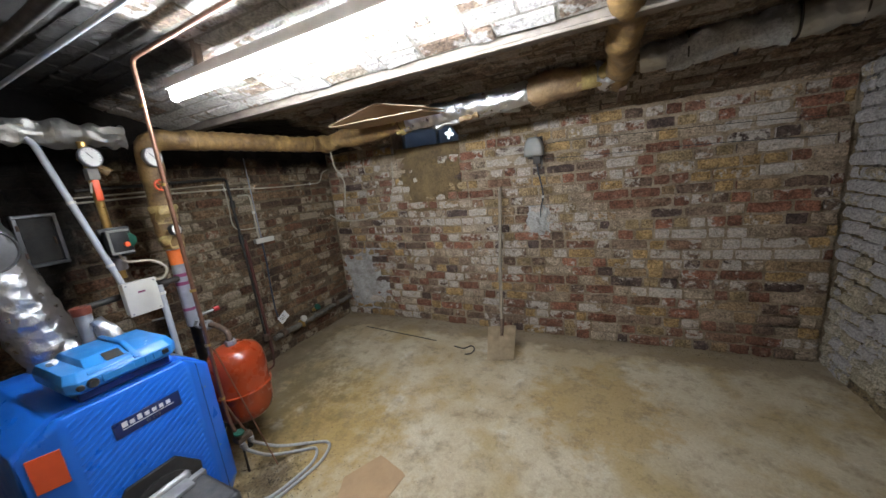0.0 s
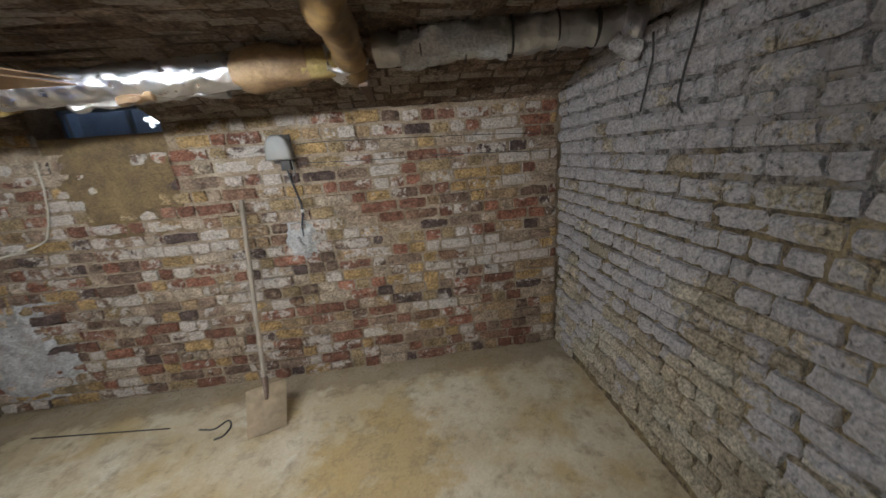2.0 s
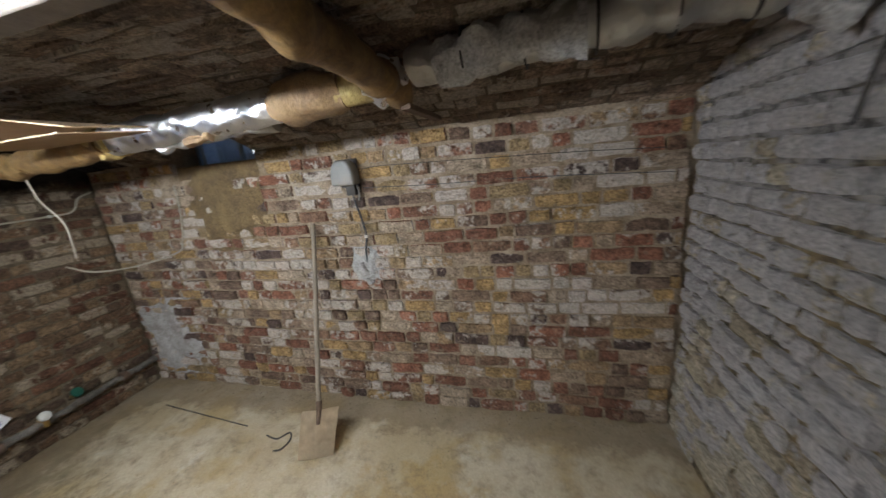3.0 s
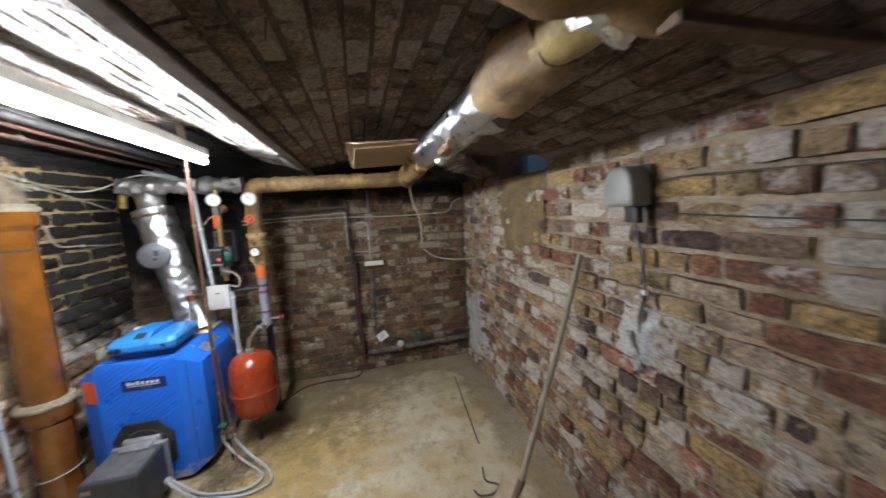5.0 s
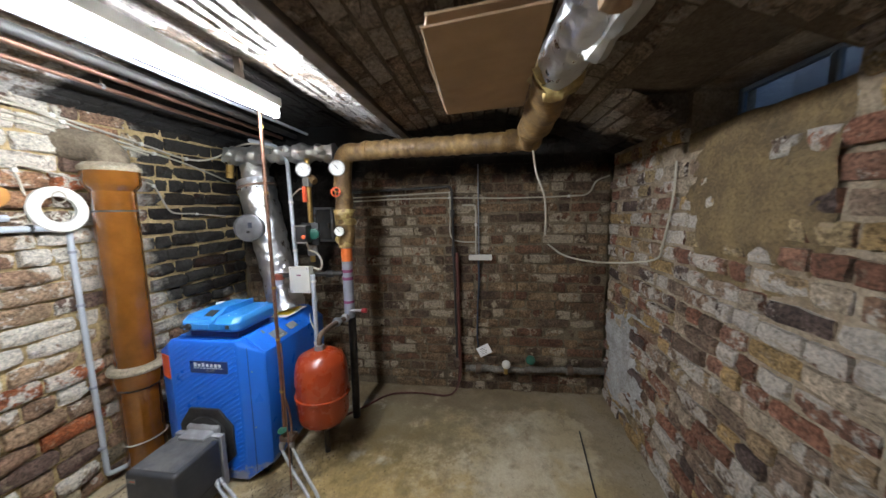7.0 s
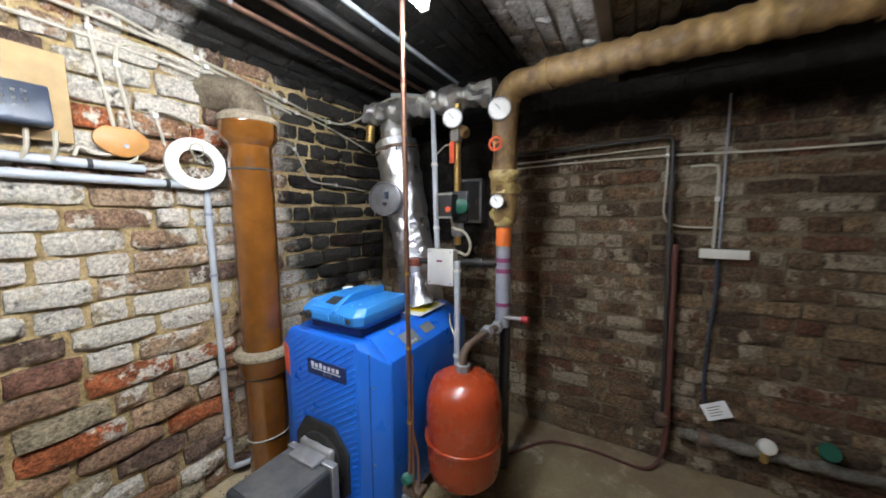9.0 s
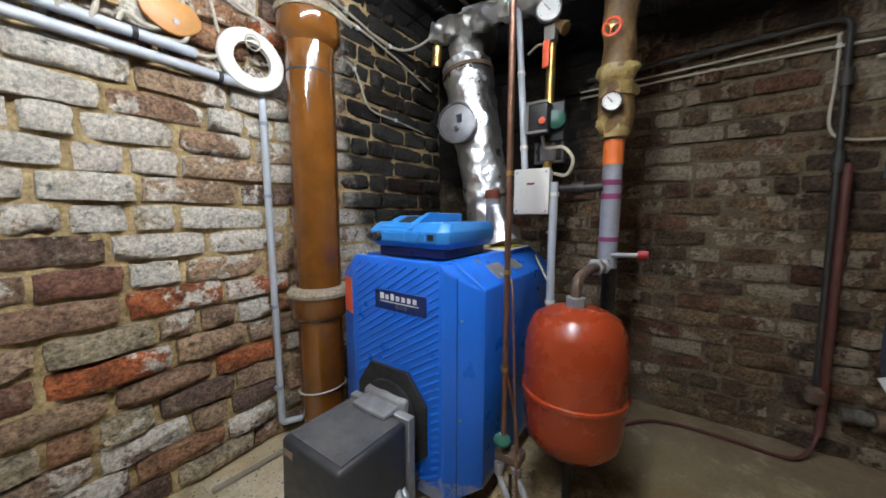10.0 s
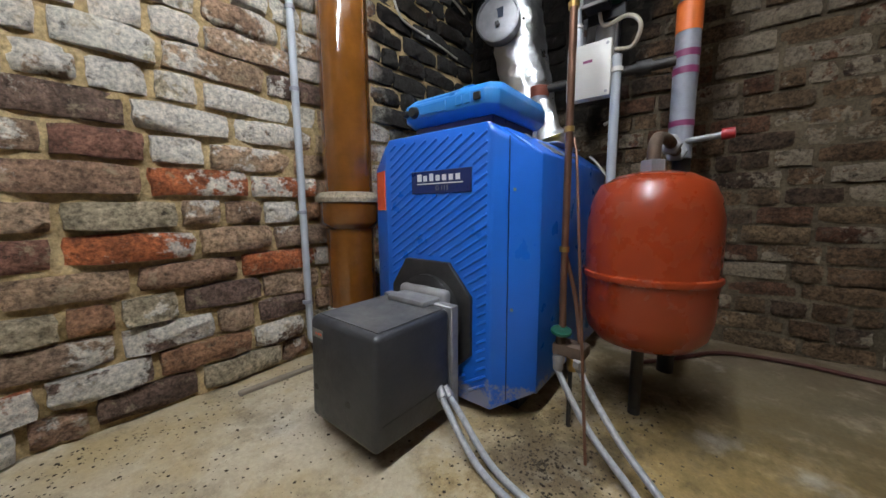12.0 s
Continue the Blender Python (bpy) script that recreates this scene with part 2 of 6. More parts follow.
def brick_material(name, palette, wash=0.0, wash_color=(0.66, 0.64, 0.62), soot=None, island=False, wash_low=None, stain=0.25, wash_scale=2.2, smear=None, each=0.38):
    """Old bricks: a colour for each brick, blotches, lime wash in patches and soot where the smoke has been; some soot
    masks are painted shade.
    """
    m, nt, b = nodes_of(name)
    if island:
        rnd = nt.nodes.new("ShaderNodeNewGeometry").outputs["Random Per Island"]
    else:
        rnd = nt.nodes.new("ShaderNodeObjectInfo").outputs["Random"]
    col = ramp(nt, rnd, [(i / len(palette), c) for i, c in enumerate(palette)], "CONSTANT")
    big = noise_at(nt, 8, 7, 0.7, "World")
    fine = noise_at(nt, 60, 8, 0.72, "World")
    pits = noise_at(nt, 24, 8, 0.8, "World")
    col = mixed(nt, 1.0, col, ramp(nt, big, [(0.32, 1 - 2.2 * stain), (0.66, 1.25)]), "MULTIPLY")
    col = mixed(nt, 1.0, col, ramp(nt, fine, [(0.38, 0.42), (0.62, 1.42)]), "MULTIPLY")
    if wash:
        a = noise_at(nt, wash_scale, 3, 0.5, "World")
        c = noise_at(nt, 17, 8, 0.68, "World")
        f = maths(nt, "ADD", maths(nt, "MULTIPLY", a, 0.9), maths(nt, "MULTIPLY", c, 0.75))
        f = maths(nt, "ADD", f, maths(nt, "MULTIPLY", maths(nt, "FRACT", maths(nt, "MULTIPLY", rnd, 7.3), 0.0), each))
        if wash_low:
            f = maths(nt, "ADD", f, maths(nt, "MULTIPLY", maths(nt, "SUBTRACT", along(nt, "Z", wash_low[0], wash_low[1]), 1.0), wash_low[2]))
        f = ramp(nt, maths(nt, "MULTIPLY", f, 0.6), [(wash * 0.6, 0.0), (wash * 0.6 + 0.035, 0.92)])
        col = mixed(nt, f, col, mixed(nt, 1.0, wash_color, ramp(nt, fine, [(0.36, 0.5), (0.60, 1.12)]), "MULTIPLY"))
    if smear:
        col = mixed(nt, ramp(nt, noise_at(nt, 13, 8, 0.75, "World"), [(0.56, 0.0), (0.67, 0.75)]), col, smear)
    col = mixed(nt, ramp(nt, pits, [(0.33, 0.85), (0.43, 0.0)]), col, (0.05, 0.038, 0.028))
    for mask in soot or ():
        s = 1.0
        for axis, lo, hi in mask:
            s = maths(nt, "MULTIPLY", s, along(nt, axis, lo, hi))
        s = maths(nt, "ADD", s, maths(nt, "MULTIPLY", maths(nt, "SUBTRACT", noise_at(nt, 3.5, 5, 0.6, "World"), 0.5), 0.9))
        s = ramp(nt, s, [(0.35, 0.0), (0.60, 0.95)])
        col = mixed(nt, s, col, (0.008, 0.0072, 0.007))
    nt.links.new(col, b.inputs["Base Color"])
    b.inputs["Roughness"].default_value = 0.88
    b.inputs["Specular IOR Level"].default_value = 0.25
    h = maths(nt, "ADD", noise_at(nt, 34, 9, 0.78, "World"), maths(nt, "MULTIPLY", noise_at(nt, 12, 4, 0.6, "World"), 1.3))
    h = maths(nt, "SUBTRACT", h, maths(nt, "MULTIPLY", ramp(nt, pits, [(0.30, 1.0), (0.44, 0.0)]), 0.6))
    bump(nt, b, h, 1.0, 0.03)
    return m


def rough_stone(name, color, color2, scale=5.0, relief=0.7, rough=0.9, soot=None, limed=None):
    """Mortar, plaster and cement; some soot masks are painted shade."""
    m, nt, b = nodes_of(name)
    col = mixed(nt, ramp(nt, noise_at(nt, scale, 7, 0.65, "World"), [(0.35, 0.0), (0.65, 1.0)]), color, color2)
    col = mixed(nt, 1.0, col, ramp(nt, noise_at(nt, 60, 6, 0.75, "World"), [(0.33, 0.5), (0.66, 1.2)]), "MULTIPLY")
    col = mixed(nt, ramp(nt, noise_at(nt, 19, 8, 0.8, "World"), [(0.30, 0.7), (0.42, 0.0)]), col, (0.05, 0.038, 0.027))
    if limed:
        f = maths(nt, "ADD", along(nt, "Z", limed[0], limed[1]), maths(nt, "MULTIPLY", maths(nt, "SUBTRACT", noise_at(nt, 4.5, 7, 0.7, "World"), 0.5), 2.2))
        col = mixed(nt, ramp(nt, f, [(0.4, 0.0), (0.7, 0.85)]), col, limed[2])
        col = mixed(nt, ramp(nt, noise_at(nt, 17, 8, 0.8, "World"), [(0.42, 0.9), (0.52, 0.0)]), col, (0.03, 0.026, 0.022))
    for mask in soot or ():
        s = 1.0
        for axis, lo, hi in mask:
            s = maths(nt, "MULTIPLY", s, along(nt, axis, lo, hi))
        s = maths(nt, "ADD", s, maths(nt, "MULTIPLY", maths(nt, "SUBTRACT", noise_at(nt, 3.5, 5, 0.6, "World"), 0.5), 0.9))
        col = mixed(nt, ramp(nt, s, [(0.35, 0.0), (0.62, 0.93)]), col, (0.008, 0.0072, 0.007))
    nt.links.new(col, b.inputs["Base Color"])
    b.inputs["Roughness"].default_value = rough
    b.inputs["Specular IOR Level"].default_value = 0.25
    bump(nt, b, maths(nt, "ADD", noise_at(nt, 40, 9, 0.78, "World"), maths(nt, "MULTIPLY", noise_at(nt, 11, 4, 0.6, "World"), 1.5)), relief, 0.03)
    return m


def floor_material():
    m, nt, b = nodes_of("worn_cement")
    col = mixed(nt, ramp(nt, noise_at(nt, 1.3, 6, 0.6, "World"), [(0.36, 0.0), (0.62, 1.0)]), (0.38, 0.30, 0.185), (0.49, 0.42, 0.31))
    ochre = ramp(nt, noise_at(nt, 1.9, 7, 0.62, "World"), [(0.50, 0.0), (0.62, 0.8)])
    col = mixed(nt, ochre, col, (0.36, 0.265, 0.125))
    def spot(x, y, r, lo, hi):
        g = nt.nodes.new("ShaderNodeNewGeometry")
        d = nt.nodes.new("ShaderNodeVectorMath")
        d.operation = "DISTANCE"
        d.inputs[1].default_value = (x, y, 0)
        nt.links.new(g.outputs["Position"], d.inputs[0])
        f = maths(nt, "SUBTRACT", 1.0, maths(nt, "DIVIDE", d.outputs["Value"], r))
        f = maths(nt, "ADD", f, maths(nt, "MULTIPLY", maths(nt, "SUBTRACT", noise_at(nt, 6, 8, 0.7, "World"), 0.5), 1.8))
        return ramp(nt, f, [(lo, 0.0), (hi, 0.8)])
    col = mixed(nt, spot(-2.1, 2.6, 1.2, 0.2, 0.7), col, (0.33, 0.215, 0.062))
    col = mixed(nt, spot(0.1, 3.6, 0.9, 0.35, 0.6), col, (0.36, 0.25, 0.11))
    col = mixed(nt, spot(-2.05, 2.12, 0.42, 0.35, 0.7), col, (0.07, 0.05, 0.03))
    # west end: brown dirt, plus the dim light there put into the floor colour
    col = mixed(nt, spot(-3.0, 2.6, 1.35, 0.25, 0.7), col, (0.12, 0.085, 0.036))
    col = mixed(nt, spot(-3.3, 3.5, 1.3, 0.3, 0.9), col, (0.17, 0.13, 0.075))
    pale = ramp(nt, noise_at(nt, 2.7, 8, 0.55, "World"), [(0.62, 0.0), (0.70, 0.5)])
    col = mixed(nt, pale, col, (0.58, 0.54, 0.47))
    dirt = ramp(nt, noise_at(nt, 5.5, 10, 0.78, "World"), [(0.50, 0.0), (0.70, 0.8)])
    col = mixed(nt, dirt, col, (0.15, 0.115, 0.07))
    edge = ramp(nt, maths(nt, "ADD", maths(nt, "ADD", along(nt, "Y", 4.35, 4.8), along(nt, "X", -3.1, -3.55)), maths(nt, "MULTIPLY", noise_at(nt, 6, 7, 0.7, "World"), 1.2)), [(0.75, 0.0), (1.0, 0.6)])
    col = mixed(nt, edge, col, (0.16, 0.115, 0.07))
    specks = ramp(nt, noise_at(nt, 85, 3, 0.6, "World"), [(0.66, 0.0), (0.70, 0.8)])
    col = mixed(nt, maths(nt, "MULTIPLY", specks, ramp(nt, noise_at(nt, 3.3, 5, 0.6, "World"), [(0.45, 0.0), (0.6, 1.0)])), col, (0.05, 0.038, 0.025))
    col = mixed(nt, 1.0, col, ramp(nt, noise_at(nt, 70, 4, 0.7, "World"), [(0.3, 0.8), (0.68, 1.08)]), "MULTIPLY")
    nt.links.new(col, b.inputs["Base Color"])
    nt.links.new(ramp(nt, noise_at(nt, 3.0, 6, 0.6, "World"), [(0.3, 0.5), (0.7, 0.85)]), b.inputs["Roughness"])
    b.inputs["Specular IOR Level"].default_value = 0.35
    bump(nt, b, maths(nt, "ADD", noise_at(nt, 30, 8, 0.7, "World"), maths(nt, "MULTIPLY", noise_at(nt, 4, 4, 0.5, "World"), 3.0)), 0.35, 0.008)
    return m


def foil_material(name, dull=0.0):
    """Crinkled aluminium foil."""
    m, nt, b = nodes_of(name)
    b.inputs["Metallic"].default_value = 1.0 - 0.15 * dull
    base = (0.78 - 0.35 * dull, 0.79 - 0.37 * dull, 0.81 - 0.42 * dull)
    col = mixed(nt, ramp(nt, noise_at(nt, 10, 6, 0.7), [(0.55, 0.0), (0.8, 0.15 + 0.5 * dull)]), base, (0.20, 0.17, 0.13))
    nt.links.new(col, b.inputs["Base Color"])
    nt.links.new(ramp(nt, noise_at(nt, 14, 4), [(0.3, 0.24 + 0.08 * dull), (0.7, 0.43 + 0.10 * dull)]), b.inputs["Roughness"])
    v = add(nt, "ShaderNodeTexVoronoi", Scale=22.0)
    v.feature = "F1"
    tc = nt.nodes.new("ShaderNodeTexCoord")
    nt.links.new(tc.outputs["Object"], v.inputs["Vector"])
    bump(nt, b, maths(nt, "ADD", v.outputs["Distance"], noise_at(nt, 26, 6, 0.65)), 0.5, 0.014)
    return m


# west: soot behind the boiler, then the wall top's shade painted as a black band
SOOT_SHADE_W = [[("Y", 2.5, 1.8), ("Z", 0.9, 1.9)], [("Z", 2.05, 2.6)]]
SOOT_S = [[("X", -2.2, -2.8), ("Z", 0.7, 1.35)]]
SOOT_V = [[("X", -1.7, -2.1), ("Y", 2.45, 2.15)]]
# north vault's west end: the beam's shade painted into bricks and mortar
SHADE_N = [[("X", -2.6, -3.4)]]


def brick_pair(name, palette, **kw):
    """The material of single bricks and that of the joined rest."""
    return brick_material(name, palette, **kw), brick_material(name + "_rest", palette, island=True, **kw)


M_brick_n, M_brick_ni = brick_pair("north_brick", NORTH, wash=1.13, each=0.42, wash_color=(0.60, 0.53, 0.46), smear=(0.40, 0.31, 0.22))
M_brick_w, M_brick_wi = brick_pair("west_brick", WEST, wash=1.08, wash_color=(0.40, 0.325, 0.235), soot=SOOT_SHADE_W, smear=(0.16, 0.125, 0.09))
M_brick_s, M_brick_si = brick_pair("south_brick", SOUTH, wash=0.89, wash_color=(0.80, 0.73, 0.62), soot=SOOT_S, smear=(0.46, 0.36, 0.23), wash_low=(0.1, 1.5, 0.27))
M_brick_e, M_brick_ei = brick_pair("east_brick", EAST, wash=0.78, wash_color=(0.58, 0.55, 0.55), wash_low=(0.5, 1.5, 0.32), smear=(0.42, 0.36, 0.27), stain=0.14)
M_vault_n = brick_material("north_vault_brick", VAULT, wash=1.04, wash_color=(0.44, 0.38, 0.31), smear=(0.20, 0.155, 0.11), island=True, stain=0.32, soot=SHADE_N)
M_vault_s = brick_material("south_vault_brick", VAULT, wash=0.85, wash_color=(0.58, 0.55, 0.51), soot=SOOT_V, island=True)
M_mortar_n = rough_stone("grey_lime_mortar", (0.46, 0.37, 0.27), (0.23, 0.165, 0.105))
M_mortar_w = rough_stone("dirty_lime_mortar", (0.24, 0.185, 0.12), (0.13, 0.10, 0.065), soot=SOOT_SHADE_W)
M_mortar_s = rough_stone("sandy_mortar", (0.62, 0.46, 0.235), (0.40, 0.28, 0.13))
M_mortar_e = rough_stone("yellow_mortar", (0.36, 0.27, 0.145), (0.16, 0.12, 0.07), 3, limed=(1.2, 2.4, (0.33, 0.31, 0.30)))
M_mortar_v = rough_stone("vault_mortar", (0.20, 0.155, 0.11), (0.11, 0.085, 0.06), soot=SHADE_N)
M_mortar_vs = rough_stone("vault_mortar_south", (0.40, 0.37, 0.33), (0.26, 0.23, 0.19), soot=SOOT_V)
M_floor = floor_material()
M_steel = plain("painted_steel_beam", (0.17, 0.14, 0.115), 0.7, 0.2, 0.5, 6, 0.5, 0.5, (0.3, 0.25, 0.2))
M_plaster = rough_stone("white_plaster", (0.54, 0.53, 0.52), (0.34, 0.31, 0.28), 8)
M_sand_plaster = rough_stone("ochre_plaster", (0.24, 0.165, 0.08), (0.13, 0.09, 0.05), 6)
M_cement = rough_stone("grey_cement", (0.40, 0.39, 0.37), (0.52, 0.51, 0.49), 9)

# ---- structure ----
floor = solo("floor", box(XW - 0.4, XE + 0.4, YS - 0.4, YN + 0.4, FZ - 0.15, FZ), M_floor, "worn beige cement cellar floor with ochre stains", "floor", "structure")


def wall_slab(name, bm, material, label):
    return solo(name, bm, material, label, "wall", "structure", 0)


JOINT = 0.05   # depth of the mortar behind the brick faces
wall_west = wall_slab("wall_west", box(XW - 0.4, XW - 0.05, YS - 0.4, YN + 0.4, FZ + 0.001, 3.1), M_mortar_w, "dirty brown brick wall with dark mortar")
wall_east = wall_slab("wall_east", box(XE + 0.05, XE + 0.4, YS - 0.4, YN + 0.4, FZ + 0.001, 3.1), M_mortar_e, "whitewashed rough brick wall with deep joints")
wall_south = wall_slab("wall_south", box(XW - JOINT, XE + 0.05, YS - 0.4, YS - JOINT, FZ + 0.001, 3.1), M_mortar_s, "pale flaking brick wall with sandy mortar")
bm = box(XW - JOINT, WIN[0], YN + 0.05, YN + 0.4, FZ + 0.001, 3.1)
box(WIN[1], XE + 0.05, YN + 0.05, YN + 0.4, FZ + 0.001, 3.1, bm=bm)
box(WIN[0], WIN[1], YN + 0.05, YN + 0.4, FZ + 0.001, WIN[2], bm=bm)
box(WIN[0], WIN[1], YN + 0.05, YN + 0.4, WIN[3], 3.1, bm=bm)
wall_north = wall_slab("wall_north", bm, M_mortar_n, "multicoloured old brick wall with a small window")


def arc(y0, z0, y1, z1, rise, n):
    """Points of a flat vault from one springing to the other."""
    return [(y0 + (y1 - y0) * i / n, z0 + (z1 - z0) * i / n + rise * math.sin(math.pi * i / n)) for i in range(n + 1)]


def vault(name, line, brick, mortar, label, skip=None):
    """A brick vault over the room's length: courses along x on the arc's line, with a backing of mortar, in one mesh."""
    rng = random.Random(name)
    verts, faces, mats = [], [], []

    def quad_box(corners):
        k = len(verts)
        verts.extend(corners)
        for f in ((0, 1, 2, 3), (7, 6, 5, 4), (0, 4, 5, 1), (1, 5, 6, 2), (2, 6, 7, 3), (3, 7, 4, 0)):
            faces.append(tuple(k + i for i in f))
    for (ya, za), (yb, zb) in zip(line, line[1:]):
        d = Vector((0, yb - ya, zb - za))
        down = Vector((0, d.z, -d.y)).normalized()
        if down.z > 0:
            down = -down
        x = XW - rng.uniform(0, 0.3)
        while x < XE:
            w = rng.choice((0.30, 0.28, 0.31, 0.15, 0.26, 0.14))
            x1 = min(x + w, XE + 0.02)
            x0 = max(x, XW - 0.01)
            if x1 - x0 > 0.04 and not (skip and skip((x0 + x1) / 2, (ya + yb) / 2)):
                g, e = rng.uniform(0.002, 0.009), rng.uniform(0.03, 0.11)
                lift = [rng.uniform(-0.012, 0.012) + 0.010 for _ in range(4)]
                pull = rng.uniform(0.004, 0.012)
                lo = [Vector((x0 + g + pull, ya, za)) + d * (e + 0.04), Vector((x1 - g - pull, ya, za)) + d * (e + 0.04), Vector((x1 - g - pull, ya, za)) + d * (0.96 - e), Vector((x0 + g + pull, ya, za)) + d * (0.96 - e)]
                hi = [Vector((x0 + g, ya, za)) + d * e * 0.6, Vector((x1 - g, ya, za)) + d * e * 0.6, Vector((x1 - g, ya, za)) + d * (1 - e * 0.6), Vector((x0 + g, ya, za)) + d * (1 - e * 0.6)]
                quad_box([p + down * l for p, l in zip(lo, lift)] + [p - down * 0.02 for p in hi])
                mats.extend([0] * 6)
            x += w
        if not skip:
            quad_box([Vector((XW - 0.02, ya, za)), Vector((XE + 0.04, ya, za)), Vector((XE + 0.04, yb, zb)), Vector((XW - 0.02, yb, zb)),
                      Vector((XW - 0.02, ya, 3.1)), Vector((XE + 0.04, ya, 3.1)), Vector((XE + 0.04, yb, 3.1)), Vector((XW - 0.02, yb, 3.1))])
            mats.extend([1] * 6)
        else:
            for xa, xb in ((XW - 0.02, WIN[0]), (WIN[0], WIN[1]), (WIN[1], XE + 0.04)):
                cut = skip((xa + xb) / 2, (ya + yb) / 2)
                a, b = (max(za, WIN[3]), max(zb, WIN[3])) if cut else (za, zb)
                quad_box([Vector((xa, ya, a)), Vector((xb, ya, a)), Vector((xb, yb, b)), Vector((xa, yb, b)),
                          Vector((xa, ya, 3.1)), Vector((xb, ya, 3.1)), Vector((xb, yb, 3.1)), Vector((xa, yb, 3.1))])
                mats.extend([1] * 6)
    me = bpy.data.meshes.new(name)
    me.from_pydata(verts, [], faces)
    me.materials.append(brick)
    me.materials.append(mortar)
    me.polygons.foreach_set("material_index", mats)
    return tagged(new(name, me), label, "ceiling", "", "structure")


ceiling_south = vault("ceiling_south", arc(YS - 0.02, Z_SOUTH, Y_BEAM - 0.03, Z_BEAM + 0.05, 0.20, 19), M_vault_s, M_mortar_vs, "pale brick vault blackened by soot at one end")
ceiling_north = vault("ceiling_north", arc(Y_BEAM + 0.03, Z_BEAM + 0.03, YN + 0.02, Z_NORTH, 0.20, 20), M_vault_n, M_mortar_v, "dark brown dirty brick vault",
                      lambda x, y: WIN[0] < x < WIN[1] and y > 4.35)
bm = box(XW - 0.02, XE + 0.03, Y_BEAM - 0.034, Y_BEAM + 0.034, Z_BEAM - 0.012, Z_BEAM + 0.008, 0.004, 1)
box(XW - 0.02, XE + 0.03, Y_BEAM - 0.008, Y_BEAM + 0.008, Z_BEAM + 0.008, Z_BEAM + 0.2, bm=bm)
ceiling_beam = solo("ceiling_beam", bm, M_steel, "rusty steel beam between two brick vaults", "beam", "structure")

# ---- lamp ----
M_lamp_white = plain("white_enamel", (0.72, 0.72, 0.70), 0.35, 0.0, 0.15, 8, 0.1, 0.3)
M_tube, nt, b = nodes_of("glowing_tube")
b.inputs["Base Color"].default_value = (0.9, 0.9, 0.9, 1)
b.inputs["Emission Color"].default_value = (0.90, 0.97, 1.05, 1)
b.inputs["Emission Strength"].default_value = TUBE_POWER
LX0, LX1, LY, LZ = -2.20, 0.0, 2.20, 2.615
lamp = thing("fluorescent_lamp", (LX0, LY, LZ + 0.06), "long white fluorescent lamp glowing under the vault", "lamp")
part("housing", box(LX0 - 0.02, LX1 + 0.02, LY - 0.035, LY + 0.035, LZ + 0.04, LZ + 0.10, 0.008), M_lamp_white, lamp)
part("tube", lathe([(0.02, 0.0), (0.026, 0.006), (0.026, LX1 - LX0 - 0.006), (0.02, LX1 - LX0)], (LX0, LY, LZ), (1, 0, 0), 16), M_tube, lamp, "glowing white tube")
for x in (LX0 - 0.012, LX1 + 0.0):
    part("lamp_holder", box(x, x + 0.012, LY - 0.022, LY + 0.022, LZ - 0.028, LZ + 0.045, 0.003), M_lamp_white, lamp)
for x in (LX0 + 0.3, LX1 - 0.3):
    part("bracket", box(x, x + 0.03, LY - 0.02, LY + 0.02, LZ + 0.10, 2.90, 0.002, 1), M_steel, lamp)

# ---- window and added light well ----
M_glass, nt, b = nodes_of("window_glass")
b.inputs["Base Color"].default_value = (0.75, 0.85, 0.95, 1)
b.inputs["Roughness"].default_value = 0.08
b.inputs["Transmission Weight"].default_value = 1.0
M_blue_frame = plain("blue_grey_window_frame", (0.22, 0.28, 0.36), 0.5, 0.3, 0.3, 9, 0.2, 0.3)
window_1 = thing("window_1", ((WIN[0] + WIN[1]) / 2, YN + 0.30, WIN[2]), "small dirty cellar window with a steel frame", "window", "", "structure")
wx0, wx1, wz0, wz1, wy = WIN[0] + 0.002, WIN[1] - 0.002, WIN[2] + 0.002, WIN[3] - 0.002, YN + 0.30
for c in ((wx0, wx0 + 0.03, wz0, wz1), (wx1 - 0.03, wx1, wz0, wz1), (wx0 + 0.03, wx1 - 0.03, wz0, wz0 + 0.025), (wx0 + 0.03, wx1 - 0.03, wz1 - 0.025, wz1), (-1.86, -1.82, wz0 + 0.025, wz1 - 0.025)):
    part("window_frame", box(c[0], c[1], wy, wy + 0.035, c[2], c[3], 0.004, 1), M_blue_frame, window_1)
for a, c in ((wx0 + 0.03, -1.86), (-1.82, wx1 - 0.03)):
    ob = part("pane", box(a, c, wy + 0.015, wy + 0.020, wz0 + 0.025, wz1 - 0.025), M_glass, window_1)
    ob.visible_shadow = False
# self-lit discs on the pane stand in for spots of daylight
M_petal_glow, nt, b = nodes_of("petal_glow")
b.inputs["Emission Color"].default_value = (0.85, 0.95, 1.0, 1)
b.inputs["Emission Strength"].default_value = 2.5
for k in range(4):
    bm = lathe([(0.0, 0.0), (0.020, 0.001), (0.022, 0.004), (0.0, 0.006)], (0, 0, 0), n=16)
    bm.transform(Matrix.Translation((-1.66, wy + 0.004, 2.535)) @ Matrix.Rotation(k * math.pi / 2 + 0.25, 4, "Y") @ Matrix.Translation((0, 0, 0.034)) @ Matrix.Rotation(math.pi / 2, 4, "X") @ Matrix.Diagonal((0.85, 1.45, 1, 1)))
    part("vent_opening", bm, M_petal_glow, window_1, "glowing petal-shaped disc in place of daylight")
# unseen pit, added so that sky light bounces to the window panes
M_well = rough_stone("added_well_cement", (0.50, 0.52, 0.55), (0.36, 0.38, 0.42))
